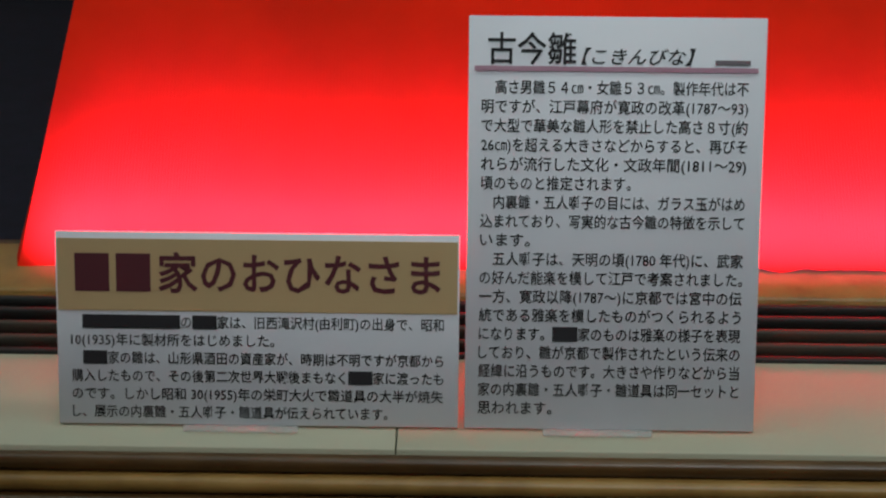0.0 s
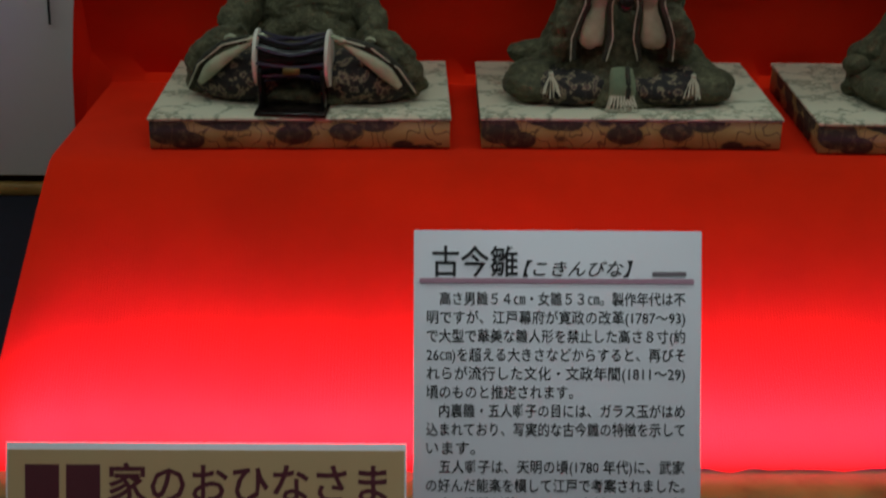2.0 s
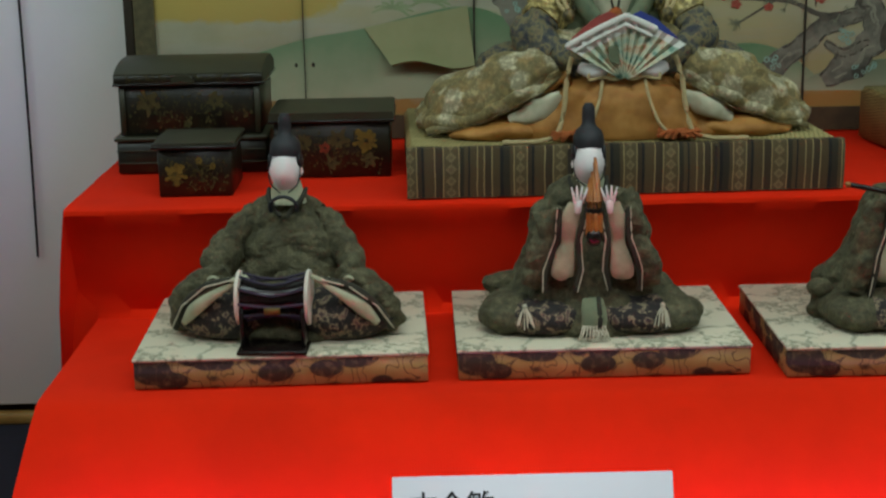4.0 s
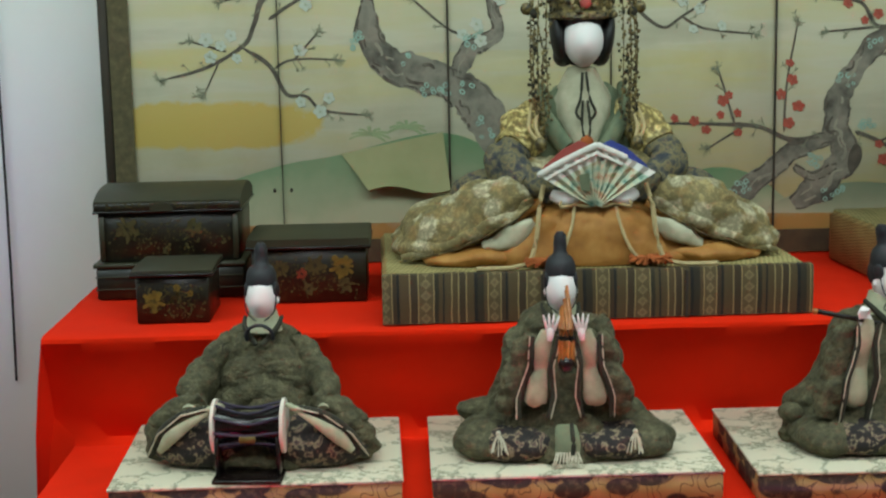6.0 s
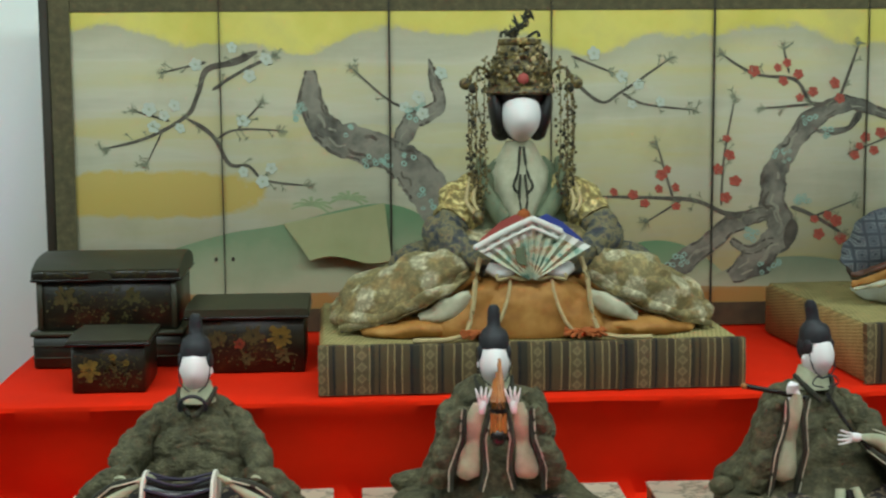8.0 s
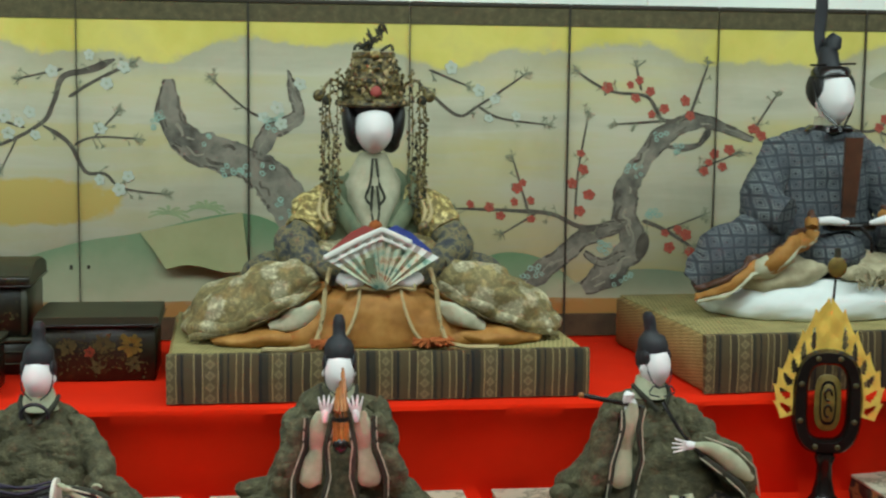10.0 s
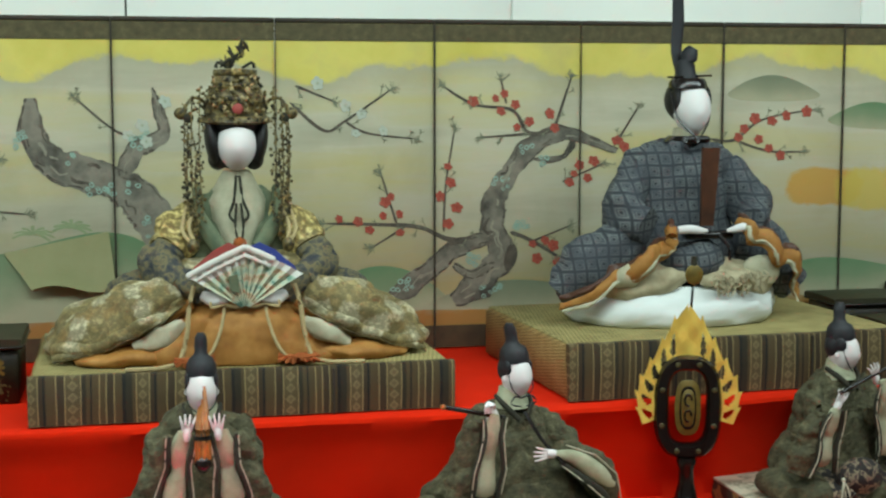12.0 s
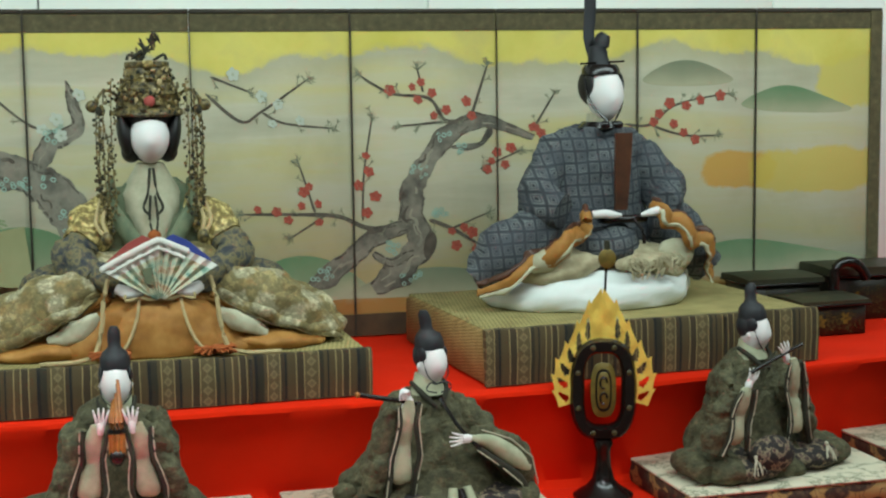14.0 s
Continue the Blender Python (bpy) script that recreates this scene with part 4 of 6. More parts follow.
# ---- lacquered boxes ----
def flower(s, x, z, r, y, k, petals=11):
    for i in range(petals):
        a, w = 2 * math.pi * i / petals + x * 50, 0.22 + 0.06 * math.sin(i * 5 + x * 90)
        n = r * (0.8 + 0.2 * math.sin(i * 3 + z * 70))
        s.face([(x + n * q * math.cos(a + d), y, z + n * q * math.sin(a + d)) for q, d in ((0.12, 0), (0.6, -w * 1.5), (0.95, -w * 0.8), (1.0, 0), (0.95, w * 0.8), (0.6, w * 1.5))], k)


def lacquer_box(m, w, d, h, lid, spots, label, foot=0.0, seed=0):
    """A dull black box with a slightly wider lid, gold flowers and speckled sprays on the front."""
    ob = thing("lacquer_box", m, label, "box", "lacquered dowry boxes")
    z0 = foot
    if foot:
        part("stand", Shape().box(-0.008, w + 0.008, -0.008, d + 0.008, 0.0, foot - 0.010, 0, 0.003), LACQUER_WORN, ob)
        part("stand_top", Shape().box(-0.012, w + 0.012, -0.012, d + 0.012, foot - 0.010, foot - 0.001, 0, 0.002), LACQUER_SHEEN, ob)
    part("body", Shape().box(0, w, 0, d, z0, z0 + h - lid, 0, 0.002), LACQUER_WORN, ob)
    # a shallow lid: domed on the chest, flat on the small boxes
    s, top, over = Shape(), z0 + h, 0.007
    rings = []
    for i in range(13):
        v = i / 12
        dome = (0.55 * lid if foot else 0.003) * max(0.0, 1 - abs(2 * v - 1) ** 2.4)
        y = -over + (d + 2 * over) * v
        rings.append([(-over, y, top - lid), (w + over, y, top - lid), (w + over, y, top - 0.45 * lid * bool(foot) + dome - 0.002), (w + over - 0.003, y, top - 0.45 * lid * bool(foot) + dome),
                      (0.003 - over, y, top - 0.45 * lid * bool(foot) + dome), (-over, y, top - 0.45 * lid * bool(foot) + dome - 0.002)])
    part("lid", s.loft(rings), LACQUER_SHEEN, ob)
    # the lid's colour carries its top's reflected light, so the front gets darker lacquer
    if foot:
        part("lid_front", Shape().box(0.002 - over, w + over - 0.002, -over - 0.0012, -over, top - lid + 0.003, top - 0.45 * lid - 0.003, 0, 0.0004), LACQUER_WORN, ob)
    part("lid_rim", Shape().box(-0.009, w + 0.009, -0.009, d + 0.009, z0 + h - lid - 0.002, z0 + h - lid + 0.003, 0, 0.001), LACQUER, ob)
    if foot:
        rnd = random.Random(seed + 50)
        s = Shape()
        for _ in range(110):
            x, z, r = rnd.uniform(0.06, 0.94) * w, z0 + h - lid + rnd.uniform(0.004, lid * 0.5), rnd.uniform(0.001, 0.003)
            s.face([(x + r * 0.6 * math.cos(a), -over - 0.0018, z + r * math.sin(a)) for a in (0.3, 1.6, 2.8, 4.1, 5.2)])
        tagged(part("lid_speckling", s, DIM_GOLD, ob, smooth=False), kind="stuff")
        clasp = Shape().loft([[(w * 0.46 + 0.021 * math.cos(a), y, z0 + h - lid + 0.002 + 0.017 * math.sin(a)) for a in (math.pi * j / 10 for j in range(11))] for y in (-0.0085, -0.011)])
        part("clasp", clasp, LACQUER_SHEEN, ob, "worn arched clasp plate")
        for x in (0.0, w - 0.010):
            part("corner_strip", Shape().box(x, x + 0.010, -0.0025, -0.0005, z0 + 0.002, z0 + h - lid - 0.004, 0, 0.0006), LACQUER_SHEEN, ob)
        for z in (0.018, 0.040):
            part("drawer_rail", Shape().box(-0.009, w + 0.009, -0.0105, -0.0085, z, z + 0.003, 0, 0.0006), LACQUER_SHEEN, ob)
    for x, z, r, k in spots:
        s = Shape()
        flower(s, x, z + z0, r, -0.001, 0)
        part("gold_flower", s, (GOLD_PAINT, RUST_PAINT, DIM_GOLD)[k], ob, smooth=False)
    rnd = random.Random(seed)
    s = Shape()
    for _ in range(240):
        x, z, r = rnd.gauss(0.5, 0.24) * w, z0 + rnd.gauss(0.5, 0.22) * (h - lid), rnd.uniform(0.001, 0.0034)
        if not (0.05 * w < x < 0.95 * w and z0 + 0.006 < z < z0 + h - lid - 0.008):
            continue
        a0, thin = rnd.uniform(0, 3), rnd.uniform(0.35, 0.9)
        s.face([(x + r * (math.cos(a) * math.cos(a0) - thin * math.sin(a) * math.sin(a0)), -0.0008, z + r * (math.cos(a) * math.sin(a0) + thin * math.sin(a) * math.cos(a0))) for a in (0.3, 1.6, 2.8, 4.1, 5.2)])
    tagged(part("gold_speckling", s, DIM_GOLD, ob, smooth=False), kind="stuff")
    return ob


lacquer_box(pose(-0.645, 1.30, 0.5115), 0.25, 0.20, 0.127, 0.036, ((0.05, 0.060, 0.024, 2), (0.17, 0.060, 0.018, 2), (0.12, 0.02, 0.010, 2)), "large black lacquer chest with gold flowers on a stand", 0.068, 1)
lacquer_box(pose(-0.544, 1.082, 0.5115), 0.121, 0.14, 0.090, 0.008, ((0.028, 0.038, 0.021, 0), (0.068, 0.06, 0.008, 0), (0.09, 0.05, 0.007, 0)), "small dark lacquer box with a gold flower", 0, 2)
lacquer_box(pose(-0.366, 1.225, 0.5115), 0.202, 0.17, 0.115, 0.016, ((0.160, 0.064, 0.026, 0), (0.05, 0.062, 0.020, 2), (0.112, 0.066, 0.022, 2), (0.088, 0.052, 0.012, 1), (0.165, 0.030, 0.016, 2), (0.10, 0.026, 0.014, 2)), "dark lacquer box with gold and red flowers", 0, 3)
lacquer_box(pose(1.548, 1.31, 0.5115, 0, 0, 3), 0.15, 0.12, 0.074, 0.010, ((0.04, 0.03, 0.016, 0), (0.10, 0.035, 0.014, 0)), "low dark lacquer box beside the tatami mat", 0, 4)
lacquer_box(pose(1.500, 1.455, 0.5115), 0.165, 0.13, 0.105, 0.014, ((0.05, 0.05, 0.014, 0),), "dark lacquer box behind the tatami mat", 0, 5)
lacquer_box(pose(1.705, 1.475, 0.5115), 0.21, 0.13, 0.118, 0.020, ((0.06, 0.05, 0.016, 0),), "black lacquer box at the end of the row", 0, 6)
s = Shape().tube([(1.690, 1.44, 0.513), (1.690, 1.44, 0.60), (1.694, 1.44, 0.636), (1.72, 1.44, 0.648), (1.75, 1.44, 0.638), (1.77, 1.44, 0.61)], 0.012, 0, 8)
part("lacquer_stand", s, LACQUER)
tagged(bpy.data.objects["lacquer_stand"], "curved black lacquer stand before the boxes", "stand")


# ---- plinths for the musicians ----
def plinth(m, w, d):
    ob = thing("doll_plinth", m, "low plinth covered in brown motif paper with a veined cream top", "plinth", "plinths of the musician dolls")
    part("paper_sides", Shape().box(0, w, 0, d, 0.0005, 0.040, 0, 0.001), PLINTH_SIDE, ob)
    part("cream_top", Shape().box(-0.002, w + 0.002, -0.002, d + 0.002, 0.0402, 0.046, 0, 0.0015), PLINTH_TOP, ob)
    return ob


plinth(pose(-0.525, 0.690, 0.3118, 0, 0, 1.2), 0.418, 0.32)
plinth(pose(-0.063, 0.701, 0.3118), 0.420, 0.315)
plinth(pose(0.405, 0.682, 0.3118, 0, 0, -0.8), 0.425, 0.335)
plinth(pose(1.070, 0.795, 0.3118, 0, 0, 1), 0.420, 0.315)
plinth(pose(1.552, 0.860, 0.3118, 0, 0, 2), 0.420, 0.315)


# ---- dolls ----
def ring(x, y, z, rx, ry, n=40, fold=0.0, waves=7, ph=0.0):
    out = []
    for j in range(n):
        a = 2 * math.pi * j / n
        k = 1 + fold * math.sin(waves * a + ph)
        out.append((x + rx * k * math.cos(a), y + ry * k * math.sin(a), z))
    return out


DOLL = (OLIVE, LINING, PORCELAIN, BLACK_HAT, SKIRT, PALE_CORD, PIPES, OLIVE_DARK, LACQUER, GREEN_SILK)


def head_and_hat(s, x, y, z, lean=0.0, turn=0.0):
    """Plain white head, hair at the back and a tall black cap; turn swings it to the side."""
    start = len(s.v)
    s.egg((x, y, z - 0.003), (0.0236, 0.028, 0.0375), 2)
    s.ell((x, y + 0.010, z + 0.010), (0.0262, 0.024, 0.030), 3, 16, 10)
    for e in (-1, 1):
        s.ell((x + e * 0.0235, y + 0.004, z - 0.006), (0.0026, 0.004, 0.006), 2, 8, 6)
        s.ell((x + e * 0.0215, y - 0.001, z + 0.014), (0.0042, 0.012, 0.013), 3, 10, 8)
        s.tube([(x + e * 0.024, y - 0.006, z + 0.012), (x + e * 0.021, y - 0.016, z - 0.020), (x + e * 0.006, y - 0.020, z - 0.036)], 0.0011, 3, 6)
    s.loft([ring(x, y + 0.006, z + 0.022, 0.0236, 0.0256, 18), ring(x, y + 0.006, z + 0.031, 0.0234, 0.0255, 18), ring(x, y + 0.007, z + 0.040, 0.0222, 0.0240, 18),
            ring(x, y + 0.007, z + 0.048, 0.0185, 0.0200, 18), ring(x + lean * 0.2, y + 0.009, z + 0.053, 0.0120, 0.0130, 18), ring(x + lean * 0.3, y + 0.010, z + 0.058, 0.0098, 0.0105, 18), ring(x + lean * 0.5, y + 0.011, z + 0.072, 0.0100, 0.0108, 18),
            ring(x + lean * 0.8, y + 0.011, z + 0.082, 0.0092, 0.010, 18), ring(x + lean, y + 0.010, z + 0.089, 0.0055, 0.006, 18)], 3)
    c, q = math.cos(radians(turn)), math.sin(radians(turn))
    for i in range(start, len(s.v)):
        px, py, pz = s.v[i]
        s.v[i] = (x + (px - x) * c - (py - y) * q, y + (px - x) * q + (py - y) * c, pz)


def mitt(s, p, d, k=2):
    """A small white hand: a narrow palm, four slender fingers spread, a thumb."""
    p, d = Vector(p), Vector(d).normalized()
    side = d.cross(Vector((0, -1, 0))).normalized()
    s.tube([p - d * 0.010, p, p + d * 0.009], [0.0052, 0.0078, 0.0066], k, 10, 0.75)
    for i in (-1.5, -0.5, 0.5, 1.5):
        s.tube([p + d * 0.006 + side * 0.0034 * i, p + d * 0.020 + side * 0.0058 * i - Vector((0, 0.004, 0)), p + d * (0.034 - 0.003 * abs(i)) + side * 0.0078 * i - Vector((0, 0.002, 0))], [0.0026, 0.0020, 0.0011], k, 6)


def seated_robe(s, wide=0.155, deep=0.118, high=0.232, seed=1, slim=(0.74, 0.62, 0.57, 0.50)):
    """The seated body: spread skirt, waist, rounded shoulders, collar."""
    n = len(s.v)
    s.skin([ring(0, -0.005, 0.001, wide * 0.96, deep * 0.95, 96, 0.035, 9, seed), ring(0, -0.008, 0.012, wide, deep, 96, 0.035, 9, seed), ring(0, -0.006, 0.030, wide * 0.99, deep * 0.96, 96, 0.035, 9, seed),
            ring(0, 0.002, 0.056, wide * 0.88, deep * 0.84, 96, 0.04, 7, seed + 1), ring(0, 0.008, 0.086, wide * slim[0], deep * 0.70, 96, 0.05, 6, seed + 2),
            ring(0, 0.012, 0.120, wide * slim[1], deep * 0.60, 96, 0.045, 5, seed + 3), ring(0, 0.014, 0.155, wide * slim[2], deep * 0.54, 96, 0.04, 5, seed + 4),
            ring(0, 0.014, 0.183, wide * slim[3], deep * 0.47, 96, 0.03, 4, seed), ring(0, 0.012, 0.203, wide * slim[3] * 0.82, deep * 0.40, 96, 0.02, 4, seed),
            ring(0, 0.010, 0.217, wide * 0.27, deep * 0.30, 96), ring(0, 0.006, 0.226, wide * 0.18, deep * 0.22, 96), ring(0, 0.004, high, wide * 0.14, deep * 0.18, 96)], 0, 7)
    s.crease(0.0110, 12, n, seed, 0.38).crease(0.0040, 27, n, seed + 2, 0.42).pleat(0.0095, 62, n, 0.75, seed).rumple(0.0010, 90, n)
    # the cream under-collar, open towards the front
    s.loft([ring(0, -0.006, 0.206, 0.030, 0.027, 24), ring(0, -0.004, 0.222, 0.0255, 0.0245, 24), ring(0, -0.002, 0.240, 0.020, 0.021, 24), ring(0, -0.002, 0.2405, 0.014, 0.016, 24)], 1)
    for e in (-1, 1):
        s.tube([(e * 0.028, 0.000, 0.226), (e * 0.024, -0.026, 0.214), (e * 0.005, -0.044, 0.190)], [0.0042, 0.0052, 0.0042], 7, 10, 0.7, sub=5)


def sleeve(s, pts, rads, flat=0.66, seed=0):
    """A wide creased sleeve whose open end shows the cream lining."""
    n = len(s.v)
    s.tube(pts, rads, 0, 32, flat, sub=9)
    s.crease(0.0078, 20, n, seed + len(s.v) % 13, 0.6).crease(0.0030, 42, n, 3, 0.6).pleat(0.0080, 75, n, -0.5, seed + 4).rumple(0.0010, 90, n)
    if rads[-1] < 0.018:
        return
    a, b = Vector(pts[-2]), Vector(pts[-1])
    d = (b - a).normalized()
    s.tube([b - d * 0.002, b + d * 0.0015], [rads[-1] * 0.86, rads[-1] * 0.80], 1, 16, flat)


def dashes(s, line, r=0.0013, seed=0):
    """Pale piping that shows in stretches, where the hem turns out."""
    rnd = random.Random(seed)
    pts = []
    for a, b in zip(line, line[1:]):
        pts += [Vector(a).lerp(Vector(b), i / 6) for i in range(6)]
    pts.append(Vector(line[-1]))
    i = 0
    while i < len(pts) - 2:
        n = rnd.randrange(4, 11)
        run = pts[i:i + n + 1]
        if len(run) > 2:
            s.tube(run, [r * 0.6] + [r] * (len(run) - 2) + [r * 0.6], 5, 6, sub=2)
        i += n + rnd.randrange(0, 2)


def hanging_sleeve(s, x, y, top, low, lean=0.0):
    """Deep sleeve hanging from a raised wrist: cream inside, pinched half way, between dark borders edged with piping."""
    n = len(s.v)
    e = 1 if lean > 0 else -1
    span = top - low
    at = lambda t, dx, dy: (x + e * dx + lean * span * t, y + dy + 0.012 * t, top - span * t)
    s.tube([at(-0.10, 0.000, 0.0), at(0.08, 0.002, -0.001), at(0.30, 0.002, 0.0), at(0.46, 0.001, 0.003), at(0.62, 0.003, 0.0), at(0.85, 0.004, -0.001), at(0.97, 0.004, 0.001), at(1.0, 0.004, 0.004)],
           [0.0080, 0.0130, 0.0125, 0.0105, 0.0130, 0.0175, 0.0170, 0.0130], 1, 20, 0.5, up=(1, 0, 0), sub=5)
    s.crease(0.0022, 70, n, 2, 0.6).rumple(0.0010, 80, n)
    # draped olive cloth on the outer side
    n = len(s.v)
    s.tube([at(-0.02, 0.022, 0.012), at(0.25, 0.030, 0.016), at(0.55, 0.034, 0.016), at(0.85, 0.042, 0.014), at(1.16, 0.048, 0.012)], [0.010, 0.018, 0.021, 0.023, 0.015], 0, 28, 0.95, up=(0, 1, 0), sub=9)
    s.crease(0.0050, 26, n, 4, 0.7).pleat(0.0080, 70, n, 0.4, x * 40).rumple(0.0010, 90, n)
    # dark turned-back borders on both sides
    for dx, grow, wide in ((0.0165, 0.010, 0.0052), (-0.0150, 0.004, 0.0046)):
        line = [at(t, dx + (grow * t if dx > 0 else -grow * t) + 0.0035 * math.sin(7 * t + x * 110 + dx * 300), -0.003 + 0.003 * math.sin(5 * t + x * 60) - 0.002) for t in (-0.04, 0.2, 0.42, 0.66, 0.9, 1.22)]
        s.tube(line, [wide * 0.6, wide, wide * 0.9, wide, wide * 1.1, wide * 0.8], 7, 10, 0.9, up=(0, 1, 0), sub=5)
        dashes(s, [(p[0] + e * 0.0035 * (1 if dx > 0 else -1), p[1] - 0.0045, p[2]) for p in line], 0.0011, int(abs(x) * 1000) + (dx > 0))


def tassel(s, x, y, z, k=5, n=7, seed=0):
    rnd = random.Random(seed)
    s.ell((x, y, z), (0.004, 0.004, 0.004), k, 8, 6)
    for _ in range(n):
        a = rnd.uniform(-0.016, 0.016)
        s.tube([(x, y, z), (x + a * 0.6, y - 0.006, z - 0.012), (x + a, y - 0.010 + rnd.uniform(-0.003, 0.003), max(0.003, z - rnd.uniform(0.022, 0.034)))], 0.0011, k, 5)


def doll(name, s, mats, m, label, group="", tall=1.0):
    for i, p in enumerate(s.v):
        s.v[i] = (p[0], p[1], p[2] * tall)
    ob = part(name, s, mats)
    ob.matrix_world = m
    return tagged(ob, label, "doll", group)


MUSICIANS = "court musician dolls"
TOP1 = 0.3582


def skirt_front(s, seed, high=1.0, broad=1.0):
    """Flowered trousers folded under the robe, and the robe's hem lying over them at the sides."""
    n = len(s.v)
    for e in (-1, 1):
        s.ell((e * 0.072 * broad, -0.062, 0.026 * high), (0.078 * broad, 0.066, 0.029 * high), 4, 44, 22)
        if broad < 1.1:
            s.ell((e * 0.116, -0.040, 0.026), (0.050, 0.080, 0.032), 0, 44, 20, (0, 0, e * 16))
    s.crease(0.0055, 22, n, seed, 0.8).pleat(0.006, 60, n, 1.4, seed).rumple(0.0012, 80, n)


# drummer
s = Shape()
seated_robe(s, 0.150, 0.116, seed=1, slim=(0.74, 0.62, 0.53, 0.43))
skirt_front(s, 1, 1.55, 1.16)
for e in (-1, 1):
    sleeve(s, [(e * 0.046, 0.008, 0.194), (e * 0.078, -0.016, 0.158), (e * 0.104, -0.050, 0.118), (e * 0.100, -0.090, 0.092)], [0.022, 0.030, 0.033, 0.020])
    # the sleeve's long lower edge, sweeping out over the knee, with its lining showing below
    n = len(s.v)
    s.tube([(e * 0.084, -0.078, 0.112), (e * 0.122, -0.082, 0.088), (e * 0.148, -0.080, 0.052), (e * 0.166, -0.062, 0.016)], [0.014, 0.026, 0.028, 0.016], 0, 24, 0.75, sub=8)
    s.crease(0.004, 34, n, 5, 0.9).pleat(0.0075, 70, n, 0.9, e).rumple(0.0010, 90, n)
    s.tube([(e * 0.066, -0.122, 0.100), (e * 0.096, -0.126, 0.082), (e * 0.124, -0.122, 0.058), (e * 0.142, -0.112, 0.034)], [0.003, 0.008, 0.0105, 0.005], 1, 14, 0.6, sub=6)
    s.tube([(e * 0.060, -0.118, 0.108), (e * 0.102, -0.122, 0.098), (e * 0.138, -0.114, 0.066), (e * 0.160, -0.094, 0.020)], [0.004, 0.006, 0.006, 0.005], 7, 10, sub=6)
    dashes(s, [(e * 0.056, -0.124, 0.110), (e * 0.104, -0.129, 0.098), (e * 0.142, -0.120, 0.064), (e * 0.164, -0.098, 0.020)], 0.0015, 3 + e)
    s.tube([(e * 0.074, -0.112, 0.104), (e * 0.062, -0.122, 0.106), (e * 0.050, -0.118, 0.112), (e * 0.044, -0.112, 0.106)], [0.005, 0.0055, 0.0035, 0.002], 1, 8)
s.tube([(0.020 * math.cos(a), -0.042 - 0.004 * math.sin(a), 0.204 + 0.019 * math.sin(a)) for a in (i * math.pi / 9 - 0.3 for i in range(12))], 0.0032, 3, 6)
head_and_hat(s, 0, -0.010, 0.262)
doll("musician_doll", s, DOLL, pose(-0.312, 0.862, TOP1, 0, 0, -4), "seated court musician doll in olive silk behind a small drum", MUSICIANS, 0.915)

# player of the mouth organ
s = Shape()
seated_robe(s, 0.158, 0.118, seed=3)
skirt_front(s, 2)
for e in (-1, 1):
    sleeve(s, [(e * 0.056, 0.006, 0.194), (e * 0.074, -0.022, 0.155), (e * 0.070, -0.056, 0.130), (e * 0.040, -0.078, 0.158)], [0.026, 0.029, 0.028, 0.017])
    hanging_sleeve(s, e * 0.030, -0.104, 0.198, 0.092, e * 0.10)
    mitt(s, (e * 0.0225, -0.110, 0.204), (-e * 0.05, 0, 1))
    tassel(s, e * 0.100, -0.118, 0.052, seed=e + 5, n=11)
s.tube([(-0.110, 0.010, 0.050), (-0.142, 0.006, 0.054), (-0.156, 0.000, 0.062)], [0.026, 0.018, 0.008], 0, 14, 0.8, sub=5)
s.tube([(0, -0.104, 0.058), (0, -0.116, 0.048), (0.001, -0.124, 0.034), (0, -0.126, 0.018)], [0.015, 0.0175, 0.0185, 0.0185], 9, 16, 0.3, up=(1, 0, 0), sub=5)
s.tube([(0.008, -0.108, 0.062), (0.008, -0.1205, 0.050), (0.009, -0.129, 0.035), (0.008, -0.131, 0.020)], [0.003, 0.0036, 0.0036, 0.003], 7, 8)
for i in range(17):
    x = -0.020 + 0.0025 * i
    s.tube([(x * 0.8, -0.130, 0.024), (x + 0.003 * math.sin(i * 3), -0.137, 0.012), (x * 1.2, -0.140 - 0.003 * math.sin(i * 5), 0.003)], 0.0011, 5, 5)
for i in range(9):
    a, top = 2 * math.pi * i / 9, 0.238 + 0.034 * (0.5 + 0.5 * math.cos(2 * math.pi * i / 9)) ** 2
    s.tube([(0.0090 * math.cos(a), -0.118 + 0.0090 * math.sin(a), 0.160), (0.0086 * math.cos(a), -0.110 + 0.0086 * math.sin(a), 0.212), (0.0038 * math.cos(a), -0.078 + 0.0038 * math.sin(a), top)], [0.0034, 0.0032, 0.0024], 6, 6)
s.ell((0, -0.119, 0.160), (0.0125, 0.0135, 0.015), 8, 14, 8)
s.loft([ring(0, -0.1125, 0.197, 0.0128, 0.0128, 14), ring(0, -0.1115, 0.203, 0.0128, 0.0128, 14)], 8)
head_and_hat(s, 0, -0.014, 0.255)
MOUTH = doll("musician_doll", s, DOLL, pose(0.139, 0.858, TOP1, 0, 0, -2), "seated musician doll in olive silk playing a mouth organ", MUSICIANS, 0.955)

